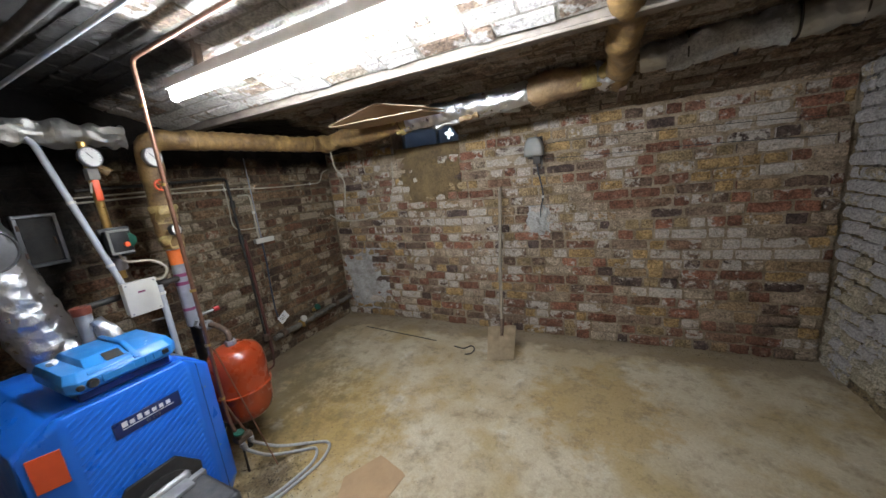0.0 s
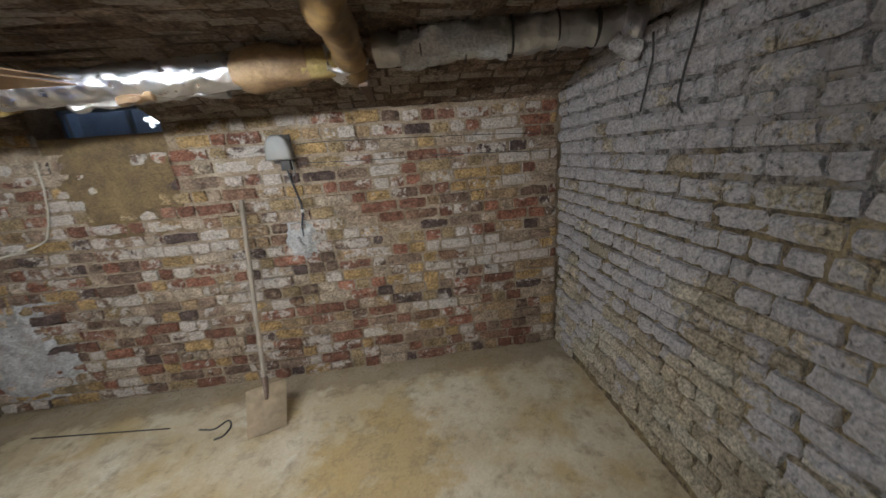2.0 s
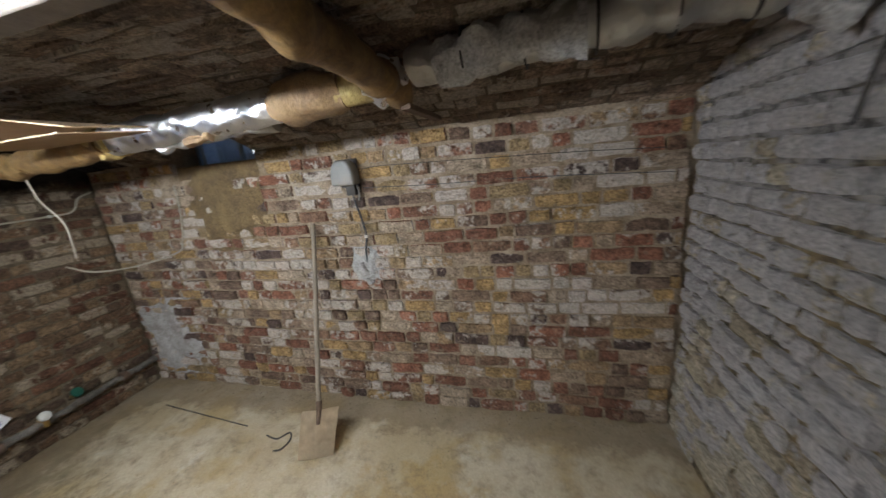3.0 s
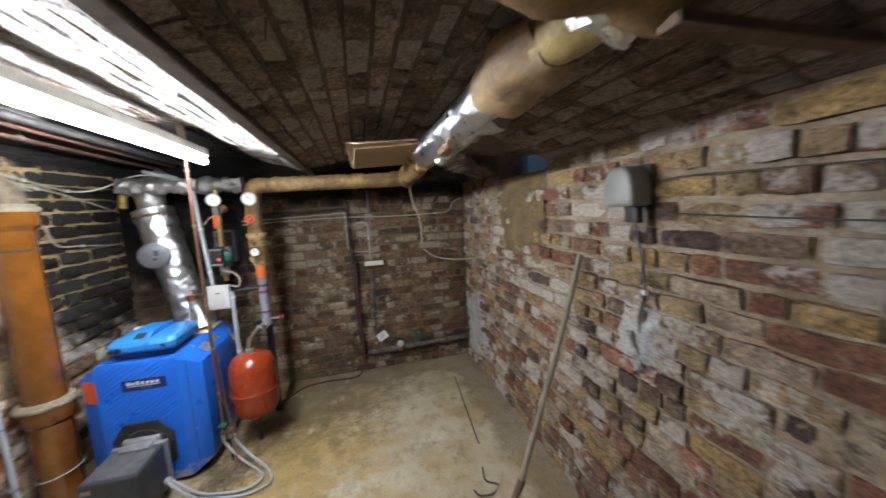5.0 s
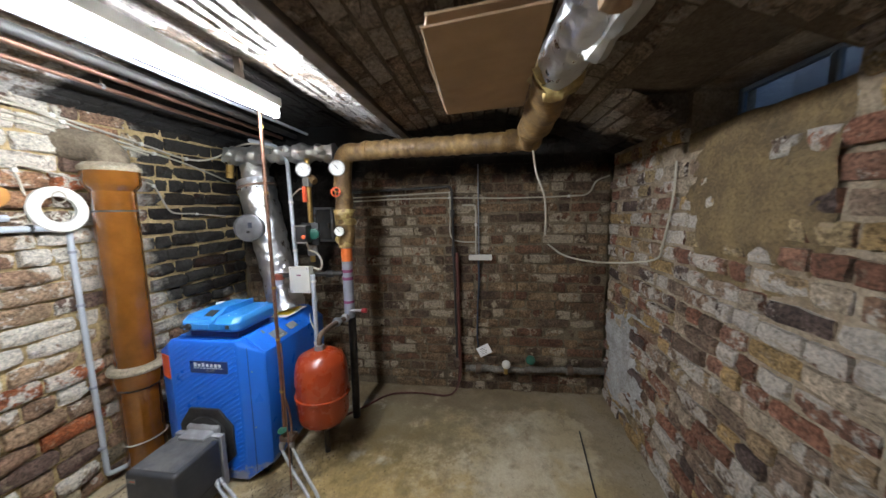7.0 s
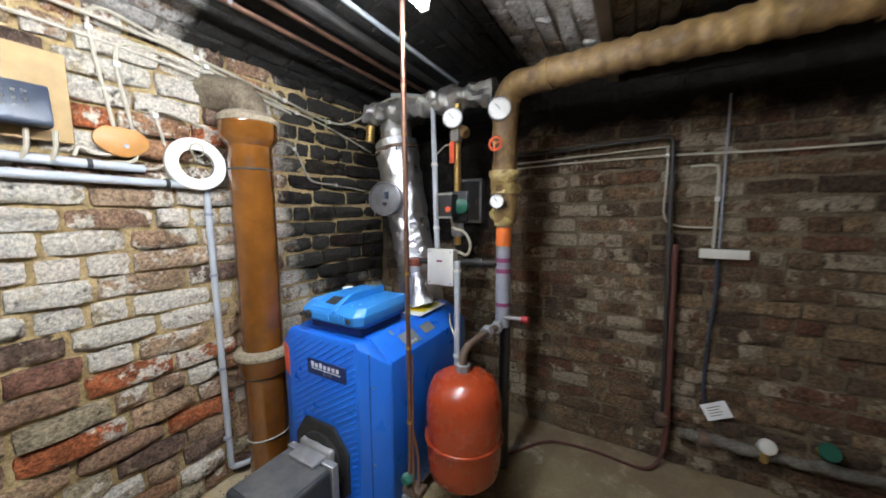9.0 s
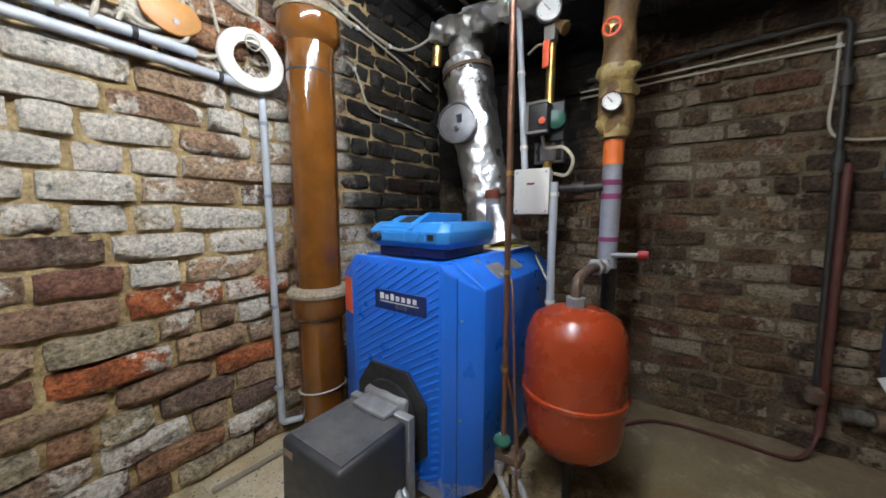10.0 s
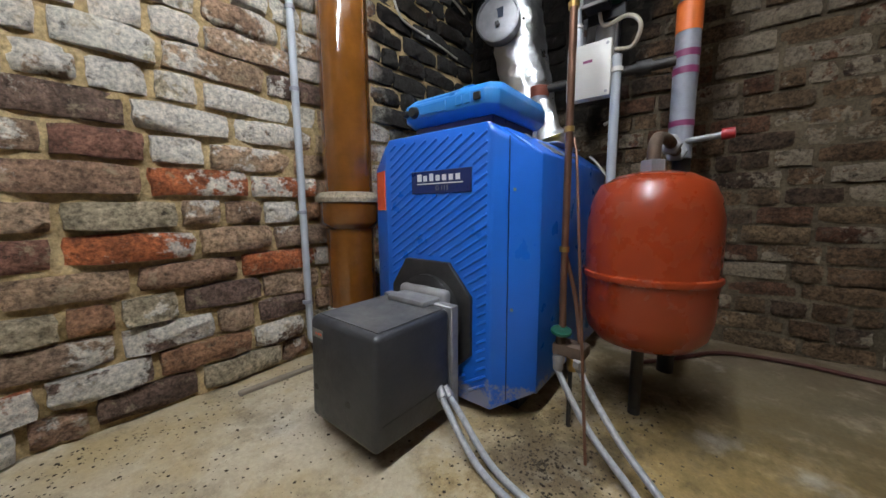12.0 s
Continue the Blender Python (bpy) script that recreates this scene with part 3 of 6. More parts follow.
bm = box(WIN[0] - 0.3, WIN[1] + 0.3, YN + 0.75, YN + 0.85, 2.1, 2.85)
box(WIN[0] - 0.3, WIN[0] - 0.2, YN + 0.40, YN + 0.75, 2.1, 2.85, bm=bm)
box(WIN[1] + 0.2, WIN[1] + 0.3, YN + 0.40, YN + 0.75, 2.1, 2.85, bm=bm)
box(WIN[0] - 0.3, WIN[1] + 0.3, YN + 0.40, YN + 0.85, 2.0, 2.1, bm=bm)
solo("light_well", bm, M_well, "unseen grey cement well added to bounce sky light", "light well", "structure", 0)

# ---- plaster on the north wall ----
def patch(name, outline_center, size, facing_y, material, label, seed, thick=0.016):
    """A thin uneven layer of plaster on the north wall: thickest in its middle, fading into the bricks."""
    bm = bmesh.new()
    nx, nz = 36, 36
    cx, cz = outline_center
    grid = []
    for j in range(nz + 1):
        row = []
        for i in range(nx + 1):
            u, v = i / nx * 2 - 1, j / nz * 2 - 1
            x, z = cx + u * size[0] / 2, cz + v * size[1] / 2
            edge = max(abs(u), abs(v)) ** 2 * 0.6 + (u * u + v * v) * 0.4
            f = 1 - edge + 0.9 * noise.noise(Vector((x * 3.2, seed, z * 3.2))) + 0.35 * noise.noise(Vector((x * 13, seed, z * 13)))
            f = max(0.0, min(1.0, f * 1.6))
            y = facing_y - (-0.03 + (0.03 + thick) * f) + 0.011 * noise.noise(Vector((x * 8, seed + 3, z * 11))) + 0.005 * noise.noise(Vector((x * 25, seed + 3, z * 25)))
            row.append(bm.verts.new((x, y, z)))
        grid.append(row)
    for j in range(nz):
        for i in range(nx):
            bm.faces.new((grid[j][i], grid[j][i + 1], grid[j + 1][i + 1], grid[j + 1][i]))
    return solo(name, bm, material, label, "plaster", "structure")


patch("plaster_patch", (-3.15, 0.58), (0.85, 1.05), YN, M_plaster, "crumbling white plaster in the wall corner", 2.0, 0.016)
patch("plaster_patch", (-1.90, 1.98), (0.95, 0.85), YN, M_sand_plaster, "brown ochre plaster below the cellar window", 7.0, 0.019)
patch("plaster_patch", (-0.50, 1.38), (0.30, 0.36), YN, M_cement, "grey cement patch round a cable end", 4.0, 0.015)

# ---- material of things ----
M_glaze = plain("brown_glazed_stoneware", (0.16, 0.055, 0.008), 0.10, 0.0, 0.4, 5, 0.05, 0.2, (0.08, 0.03, 0.01), coat=0.8)
M_white_pvc = plain("grey_white_pvc", (0.38, 0.41, 0.45), 0.4, 0.0, 0.15, 6, 0.05, 0.35, (0.35, 0.31, 0.25))
M_cable = plain("cream_cable", (0.42, 0.38, 0.30), 0.5, 0.0, 0.2, 10, 0.05, 0.4, (0.3, 0.25, 0.18))
M_cable_dark = plain("dark_cable", (0.035, 0.04, 0.05), 0.5, 0.0, 0.3, 10, 0.05)
M_white_plastic = plain("white_plastic", (0.58, 0.56, 0.51), 0.4, 0.0, 0.1, 7, 0.05, 0.2, (0.45, 0.4, 0.33))
M_blue = plain("blue_enamel", (0.010, 0.14, 0.66), 0.34, 0.0, 0.12, 3, 0.06, 0.08, (0.08, 0.16, 0.34), scuff=(0.20, 0.06))
M_blue_light = plain("light_blue_plastic", (0.018, 0.20, 0.56), 0.38, 0.0, 0.15, 6, 0.06, 0.25, (0.12, 0.24, 0.40))
M_navy = plain("navy_badge", (0.006, 0.018, 0.10), 0.35, 0.0, 0.1, 10, 0.0)
M_black = plain("black_iron", (0.02, 0.02, 0.022), 0.5, 0.3, 0.4, 12, 0.2, 0.3, (0.1, 0.09, 0.08))
M_burner = plain("dark_grey_plastic", (0.028, 0.030, 0.035), 0.45, 0.0, 0.2, 8, 0.25, 0.15, (0.16, 0.14, 0.12))
M_dusty = plain("dusty_grey_lid", (0.040, 0.043, 0.050), 0.65, 0.0, 0.45, 14, 0.4, 0.6, (0.20, 0.18, 0.16))
M_alu = plain("cast_aluminium", (0.34, 0.34, 0.35), 0.5, 0.6, 0.25, 14, 0.3, 0.3, (0.25, 0.22, 0.2))
M_steel_dark = plain("brushed_dark_steel", (0.20, 0.20, 0.21), 0.38, 0.8, 0.2, 20, 0.1)
M_red = plain("red_orange_enamel", (0.27, 0.034, 0.008), 0.28, 0.0, 0.05, 3, 0.0, coat=0.1)
M_dark_red = plain("dark_red_plastic", (0.35, 0.02, 0.025), 0.45, 0.0, 0.1, 10, 0.0)
M_rust_red = plain("dull_red_paint", (0.20, 0.05, 0.03), 0.6, 0.0, 0.25, 12, 0.1)
M_tag_red = plain("orange_red_label", (0.72, 0.10, 0.03), 0.5, 0.0, 0.1, 10, 0.0)
M_copper = plain("tarnished_copper", (0.27, 0.145, 0.10), 0.4, 0.8, 0.4, 9, 0.1, 0.3, (0.16, 0.10, 0.07))
M_brass = plain("brass", (0.55, 0.36, 0.12), 0.35, 0.9, 0.3, 14, 0.1, 0.3, (0.2, 0.15, 0.08))
M_pipe_grey = plain("grey_painted_pipe", (0.26, 0.27, 0.31), 0.45, 0.0, 0.3, 9, 0.1, 0.3, (0.15, 0.12, 0.1))
M_pipe_black = plain("black_iron_pipe", (0.035, 0.034, 0.034), 0.55, 0.4, 0.4, 12, 0.3, 0.3, (0.12, 0.09, 0.06))
M_pipe_red = plain("red_lead_painted_pipe", (0.085, 0.022, 0.016), 0.6, 0.0, 0.4, 9, 0.2, 0.35, (0.1, 0.05, 0.04))
M_iron = plain("rusty_iron", (0.14, 0.095, 0.07), 0.75, 0.5, 0.5, 15, 0.4, 0.4, (0.22, 0.14, 0.09))
M_wrap = wrap_material("brown_paper_insulation", (0.27, 0.165, 0.055), (0.11, 0.062, 0.025))
M_wrap_pink = wrap_material("tan_paper_wrap", (0.34, 0.225, 0.115), (0.19, 0.115, 0.06))
M_wrap_yellow = wrap_material("yellow_insulation", (0.45, 0.35, 0.13), (0.24, 0.16, 0.06), 0.5)
M_ring = rough_stone("sandy_cement", (0.44, 0.37, 0.27), (0.32, 0.26, 0.18), 12)
M_elbow = rough_stone("stained_cement", (0.24, 0.19, 0.13), (0.13, 0.10, 0.07), 7)
M_dirty = rough_stone("dirty_cement", (0.10, 0.085, 0.07), (0.24, 0.22, 0.19), 9)
M_foil = foil_material("silver_foil")
M_foil_dull = foil_material("dirty_foil", 1.0)
M_cardboard = plain("brown_cardboard", (0.36, 0.235, 0.13), 0.8, 0.0, 0.2, 5, 0.15, 0.2, (0.25, 0.16, 0.09))
M_wood = plain("pale_wood", (0.38, 0.25, 0.11), 0.65, 0.0, 0.3, 7, 0.2, 0.25, (0.3, 0.22, 0.13))
M_handle_wood = plain("grey_weathered_wood", (0.22, 0.18, 0.135), 0.7, 0.0, 0.3, 9, 0.25, 0.25, (0.22, 0.18, 0.13))
M_orange_wood = plain("orange_varnished_wood", (0.44, 0.20, 0.05), 0.45, 0.0, 0.25, 9, 0.1)
M_shovel = plain("sandy_dusty_steel", (0.52, 0.41, 0.27), 0.8, 0.0, 0.3, 10, 0.4, 0.4, (0.26, 0.19, 0.12))
M_dial = plain("white_dial", (0.78, 0.78, 0.75), 0.35, 0.0, 0.1, 10, 0.0)
M_crumbs = rough_stone("dirt_crumbs", (0.10, 0.075, 0.05), (0.04, 0.03, 0.022), 40)
M_green = plain("green_paint", (0.006, 0.07, 0.045), 0.4, 0.0, 0.2, 10, 0.05)
M_orange = plain("orange_tape", (0.72, 0.16, 0.03), 0.5, 0.0, 0.15, 10, 0.0)
M_purple = plain("purple_tape", (0.20, 0.03, 0.10), 0.5, 0.0, 0.15, 10, 0.0)
M_paper = plain("white_paper", (0.74, 0.74, 0.76), 0.7, 0.0, 0.1, 6, 0.05)
M_yellow = plain("yellow_label", (0.75, 0.55, 0.03), 0.5, 0.0, 0.1, 6, 0.0)
M_hose = plain("braided_grey_hose", (0.42, 0.43, 0.45), 0.45, 0.3, 0.3, 60, 0.6, 0.2)
M_box_grey = plain("light_grey_box", (0.18, 0.18, 0.17), 0.5, 0.0, 0.15, 6, 0.05, 0.35, (0.35, 0.3, 0.24))
M_ctl_blue = plain("slate_blue_case", (0.022, 0.032, 0.055), 0.35, 0.0, 0.15, 7, 0.05, 0.2, (0.15, 0.16, 0.18))


def ring_clips(parent, spots, axis, r, material, name="clip"):
    for s in spots:
        part(name, lathe([(r + 0.001, -0.009), (r + 0.005, -0.009), (r + 0.005, 0.009), (r + 0.001, 0.009)], s, axis, 12), material, parent)


# ---- stoneware drain pipe ----
DX, DY = -2.150, 0.935
drain = thing("drain_pipe", (DX, DY, FZ), "brown glazed stoneware drain pipe with cemented socket", "pipe")
part("lower_pipe", lathe([(0.125, FZ), (0.125, 0.70)], (DX, DY, 0), n=32), M_glaze, drain)
part("collar", lathe([(0.128, 0.665), (0.150, 0.685), (0.158, 0.70), (0.158, 0.80), (0.128, 0.805)], (DX, DY, 0), n=32), M_glaze, drain)
part("cement_ring", lathe([(0.127, 0.80), (0.168, 0.802), (0.172, 0.822), (0.155, 0.848), (0.127, 0.853)], (DX, DY, 0), n=32), M_ring, drain, "rough pale cement ring")
part("upper_pipe", lathe([(0.124, 0.80), (0.124, 2.13), (0.150, 2.16), (0.160, 2.18), (0.160, 2.275), (0.13, 2.28)], (DX, DY, 0), n=32), M_glaze, drain)
part("groove_band", lathe([(0.1245, 1.985), (0.1262, 1.987), (0.1262, 1.996), (0.1245, 1.998)], (DX, DY, 0), n=32), M_black, drain)
part("top_cement", lathe([(0.135, 2.265), (0.166, 2.268), (0.168, 2.295), (0.135, 2.325)], (DX, DY, 0), n=28), M_ring, drain, "cracked pale cement seal")
part("elbow", sweep(dense(bend([(DX, DY, 2.28), (DX + 0.01, DY, 2.43), (DX + 0.16, DY - 0.26, 2.46)], 0.14, 8), 0.03), 0.104, 20, bumpy=0.02, scale=7), M_elbow, drain, "grey cement-coated elbow running into the wall")
part("wire_tie", sweep([(DX + 0.132 * math.cos(a), DY + 0.132 * math.sin(a), 0.245 + 0.02 * math.sin(a)) for a in [k * math.pi / 12 for k in range(-6, 14)]], 0.005, 6), M_cable, drain, "loose wire tied round the pipe")

# ---- conduits and cables of the south wall ----
CY = YS + 0.022
pipe = thing("conduit", (-1.95, CY, 0.04), "grey plastic conduit clipped upright to the wall", "conduit")
part("run", sweep(bend([(-1.945, CY, 1.89), (-1.957, CY, 0.06), (-2.09, CY + 0.04, 0.045)], 0.03), 0.018, 10), M_white_pvc, pipe)
ring_clips(pipe, [(-1.947, CY, z) for z in (1.72, 1.35, 0.75, 0.28)], (0, 0, 1), 0.018, M_pipe_grey)
part("socket", lathe([(0.022, 0.0), (0.026, 0.003), (0.026, 0.05), (0.022, 0.053)], (-2.07, CY + 0.035, 0.045), (-1, 0.25, 0), 12), M_white_plastic, pipe)
for z, x0, name in ((1.885, -1.95, "lower"), (1.955, -1.66, "upper")):
    pipe = thing("conduit", (x0, CY + 0.012, z), "long grey plastic conduit clipped level along the wall", "conduit", "level conduits")
    part("run", sweep(dense([(x0, CY + 0.012, z), (XE - 0.1, CY + 0.012, z + 0.05)], 0.4), 0.021, 12), M_white_pvc, pipe)
    ring_clips(pipe, [(x, CY + 0.012, z + 0.05 * (x - x0) / (XE - x0)) for x in (x0 + 0.2, x0 + 0.85, x0 + 1.6, x0 + 2.5)], (1, 0, 0), 0.021, M_black)
bm = lathe([(0.085, -0.014), (0.145, -0.014), (0.150, -0.008), (0.150, 0.008), (0.145, 0.014), (0.085, 0.014), (0.085, -0.014)], (-1.895, YS + 0.045, 2.005), (0.12, 1, 0.1), 40)
for f in [f for f in bm.faces if len(f.verts) > 4]:
    bm.faces.remove(f)
cuff = thing("collar_ring", (-1.895, YS + 0.045, 1.86), "flat white plastic collar hung on the conduit end", "ring")
part("ring", bm, M_white_plastic, cuff)
part("wire_loop", sweep([(-1.895 + 0.035 * math.cos(a), YS + 0.065, 2.085 + 0.035 * math.sin(a)) for a in [k * math.pi / 8 for k in range(17)]], 0.004, 6), M_cable, cuff, "loop of thin wire")


def cable(points, r=0.008, clips=(), material=None, label="cream cable clipped along the brick wall", group="wall cables"):
    pts = smooth_line(points, 7)
    ob = thing("cable", pts[0], label, "cable", group)
    part("run", sweep(pts, r, 7), material or M_cable, ob)
    for c in clips:
        q = Vector(points[c])
        part("clip", box(q.x - 0.014, q.x + 0.014, q.y - r - 0.003, q.y + r + 0.003, q.z - r - 0.005, q.z + r + 0.005, 0.003, 1), M_white_plastic, ob)
    return ob


KY = YS + 0.016
cable([(1.2, KY, 2.56), (-0.3, KY, 2.57), (-1.1, KY, 2.55), (-1.75, KY, 2.53), (-2.05, KY, 2.50), (-2.6, KY, 2.47), (-3.0, KY, 2.40), (-3.4, KY, 2.30)], 0.008, (2, 4, 5))
cable([(1.2, KY + 0.02, 2.66), (-0.2, KY + 0.02, 2.68), (-1.55, KY + 0.02, 2.63), (-1.95, KY, 2.61), (-2.5, KY, 2.53), (-2.9, KY, 2.47), (-3.05, 0.95, 2.49), (-3.08, 1.3, 2.62), (-2.95, 1.75, 2.52)], 0.009, (3, 4, 5))
cable([(-1.42, KY, 1.99), (-1.44, KY, 2.03), (-1.50, KY, 2.01), (-1.56, KY, 2.03), (-1.565, KY, 2.15), (-1.515, KY, 2.58), (-1.55, KY, 2.68), (-1.68, KY, 2.67), (-2.0, KY, 2.58), (-2.5, KY, 2.49)], 0.0085, (3, 5, 8))
cable([(-1.52, KY + 0.02, 1.97), (-1.62, KY + 0.01, 1.99), (-1.645, KY, 2.06), (-1.63, KY, 2.20), (-1.60, KY, 2.45), (-1.63, KY, 2.55), (-1.75, KY, 2.57), (-2.05, KY, 2.53), (-2.55, KY, 2.45)], 0.0085, (2, 4, 7))
cable([(-1.60, KY + 0.02, 1.955), (-1.72, KY + 0.01, 1.965), (-1.765, KY, 2.02), (-1.755, KY, 2.15), (-1.735, KY, 2.24), (-1.78, KY, 2.27), (-1.95, KY, 2.23), (-2.10, KY, 2.20), (-2.42, KY, 2.22), (-2.56, KY, 2.20), (-2.66, KY, 2.02), (-2.74, KY, 1.97), (-2.95, KY, 1.96), (-3.3, KY, 1.93)], 0.0075, (2, 4, 9, 12))
for x in (-1.36, -1.28, -1.2):
    cable([(x, KY + 0.06, 2.08), (x + 0.005, KY + 0.05, 2.0), (x + 0.02, KY + 0.03, 1.955)], 0.009, (), None, "short cream cable below the grey controller", "controller cables")

# ---- controller on its board ----
board = solo("mounting_board", box(-1.425, -0.55, YS + 0.012, YS + 0.032, 2.04, 2.42, 0.003, 1), M_wood, "pale wooden board fixed to the brick wall", "board")
ctl = thing("heating_controller", (-1.05, YS + 0.07, 2.09), "slate blue heating controller on a wooden board", "controller")
part("case", prism([(YS + 0.034, 2.085), (YS + 0.125, 2.085), (YS + 0.13, 2.10), (YS + 0.11, 2.25), (YS + 0.034, 2.262)], "x", -1.350, -0.650, 0.008), M_ctl_blue, ctl)
part("display", box(-0.953, -0.793, YS + 0.118, YS + 0.124, 2.14, 2.21, 0.002, 1), M_black, ctl)
part("knob", lathe([(0.024, 0.0), (0.022, 0.016), (0.0, 0.018)], (-1.053, YS + 0.118, 2.18), (0, 1, 0.1), 18), M_orange, ctl, "orange round knob")
M_led, nt, b = nodes_of("green_led")
b.inputs["Emission Color"].default_value = (0.1, 1.0, 0.2, 1)
b.inputs["Emission Strength"].default_value = 3.0
part("indicator_light", box(-1.145, -1.132, YS + 0.117, YS + 0.122, 2.175, 2.182), M_led, ctl, "small green lit lamp")
for x in (-1.282, -1.252, -1.222):
    for z in (2.12, 2.15, 2.18, 2.21):
        part("button", box(x - 0.008, x + 0.008, YS + 0.112, YS + 0.124, z - 0.008, z + 0.008, 0.002, 1), M_burner, ctl)
bm = bmesh.new()
out = [(-1.588 + (0.078 + 0.028 * abs(math.cos(a)) ** 1.5 - 0.012 * (math.sin(a) > 0.8)) * math.cos(a), 2.085 + (0.080 - 0.014 * (math.sin(a) > 0.85)) * math.sin(a)) for a in [k * math.pi / 14 for k in range(28)]]
disc = thing("junction_disc", (-1.585, YS + 0.03, 2.02), "orange round wooden mounting disc on the wall", "mounting disc")
part("disc", prism([(x, z) for x, z in out], "y", YS + 0.010, YS + 0.034, 0.004), M_orange_wood, disc)
part("screw", lathe([(0.012, 0.0), (0.010, 0.004), (0.0, 0.005)], (-1.60, YS + 0.034, 2.06), (0, 1, 0), 10), M_alu, disc)

# ---- pipes along the south vault ----
def ceiling_pipe(points, r, material, label, clips=()):
    ob = thing("ceiling_pipe", points[0], label, "pipe", "pipes below the vault")
    part("run", sweep(dense(points, 0.3), r, 10), material, ob)
    ring_clips(ob, clips, (1, 0, 0), r, M_alu)
    for c in clips:
        part("hanger", sweep([c, (c[0], c[1], c[2] + 0.14)], 0.005, 6), M_iron, ob)


ceiling_pipe([(XE - 0.02, 1.43, 2.78), (-3.45, 1.43, 2.745)], 0.016, M_copper, "bare copper pipe running below the vault", [(-1.9, 1.43, 2.77), (-0.4, 1.43, 2.775)])
ceiling_pipe([(XE - 0.02, 1.30, 2.745), (-3.45, 1.30, 2.715)], 0.013, M_copper, "thin copper pipe running below the vault", [(-1.88, 1.30, 2.73)])
ceiling_pipe([(XE - 0.02, 1.58, 2.775), (-3.45, 1.58, 2.75)], 0.026, M_pipe_black, "black iron pipe running below the vault", [(-1.2, 1.58, 2.77)])
ceiling_pipe([(XE - 0.02, 1.74, 2.785), (-3.4, 1.74, 2.76)], 0.013, M_white_pvc, "white plastic conduit running below the vault", [(-1.5, 1.74, 2.78)])

# ---- boiler ----
boiler = thing("boiler", (-2.6, 1.57, FZ), "blue enamelled heating boiler standing on the cement floor", "boiler")
BX = -2.09
back = [(1.16, 0.07), (1.985, 0.07), (1.985, 0.955), (1.84, 1.062), (1.30, 1.062), (1.16, 0.955)]
part("body", prism(back, "x", -3.05, -2.19, 0.008), M_blue, boiler)
front = [(1.30, 0.0), (1.845, 0.0), (1.845, 1.03), (1.83, 1.066), (1.32, 1.066), (1.30, 1.03)]
bm = bmesh.new()
rear = [(-2.15, 1.16, 0.065), (-2.185, 1.99, 0.08), (-2.185, 1.99, 0.950), (-2.185, 1.838, 1.058), (-2.15, 1.302, 1.058), (-2.15, 1.16, 0.950)]
va = [bm.verts.new((BX, y, z)) for y, z in front]
vb = [bm.verts.new(q) for q in rear]
bm.faces.new(va), bm.faces.new(vb)
for i in range(6):
    bm.faces.new((va[i], va[(i + 1) % 6], vb[(i + 1) % 6], vb[i]))
bmesh.ops.recalc_face_normals(bm, faces=bm.faces)
bmesh.ops.bevel(bm, geom=list(bm.edges), offset=0.010, segments=3, affect="EDGES", profile=0.5)
cover = part("front_cover", bm, M_blue, boiler)
HEX = [(1.43, 0.555), (1.66, 0.555), (1.765, 0.43), (1.765, 0.20), (1.69, 0.13), (1.40, 0.13), (1.345, 0.20), (1.345, 0.43)]


def on_front(y, z):
    """Whether a rib may lie there: on the ribbed field, off the badge and off the burner opening."""
    if not (1.325 < y < 1.825 and 0.05 < z < 1.035):
        return False
    if 1.455 < y < 1.770 and 0.818 < z < 0.922:
        return False
    return not (1.325 < y < 1.785 and 0.11 < z < 0.575 - max(0.0, abs(y - 1.55) - 0.11) * 1.2)


k = -0.50
while k < 1.05:
    run = None
    for i in range(0, 103):
        y = 1.325 + i * 0.005
        z = k + (y - 1.325) * 0.62
        good = on_front(y, z) and i < 102
        if good and run is None:
            run = (y, z)
        if not good and run is not None:
            if y - run[0] > 0.025:
                part("rib", sweep([(BX - 0.002, *run), (BX - 0.002, y, z)], 0.0075, 6), M_blue, cover)
            run = None
    k += 0.036
for y, z in ((1.912, 0.83), (1.908, 0.40)):
    part("screw", lathe([(0.006, 0.0), (0.006, 0.003), (0.0, 0.005)], (-2.129, y, z), (0.85, 0.53, 0), 8), M_alu, cover)
part("seam", sweep([(-2.1208, 1.8945, 0.05), (-2.1208, 1.8945, 1.01)], 0.0022, 5), M_navy, cover)
badge = part("badge", box(BX - 0.002, BX + 0.006, 1.462, 1.762, 0.825, 0.915, 0.002, 1), M_navy, boiler, "dark blue badge with white marks")
for i in range(7):
    w = 0.024 if i else 0.028
    y = 1.497 + i * 0.0325
    part("mark", box(BX + 0.006, BX + 0.0075, y, y + w * 0.82, 0.874 if i % 3 else 0.874, 0.896 if i not in (0, 2) else 0.903), M_paper, badge, "white mark")
part("line", box(BX + 0.006, BX + 0.0072, 1.495, 1.725, 0.862, 0.866), M_paper, badge, "white line")
part("number", letters("G 115", 0.026, Matrix.Translation((BX + 0.007, 1.625, 0.846)) @ Euler((math.pi / 2, 0, math.pi / 2)).to_matrix().to_4x4(), 0.0006), M_box_grey, badge, "grey number", 0)
part("burner_flange", prism(HEX, "x", BX - 0.01, BX + 0.018, 0.004), M_black, boiler, "black iron burner flange")
part("flange_rim", lathe([(0.165, 0.0), (0.165, 0.02), (0.145, 0.028), (0.125, 0.028), (0.125, 0.0)], (BX + 0.016, 1.56, 0.335), (1, 0, 0), 28), M_black, boiler)
part("warning_label", prism([(-2.096, 1.288), (-2.138, 1.190), (-2.132, 1.1875), (-2.090, 1.2855)], "z", 0.76, 0.935), M_tag_red, boiler, "orange red warning label")
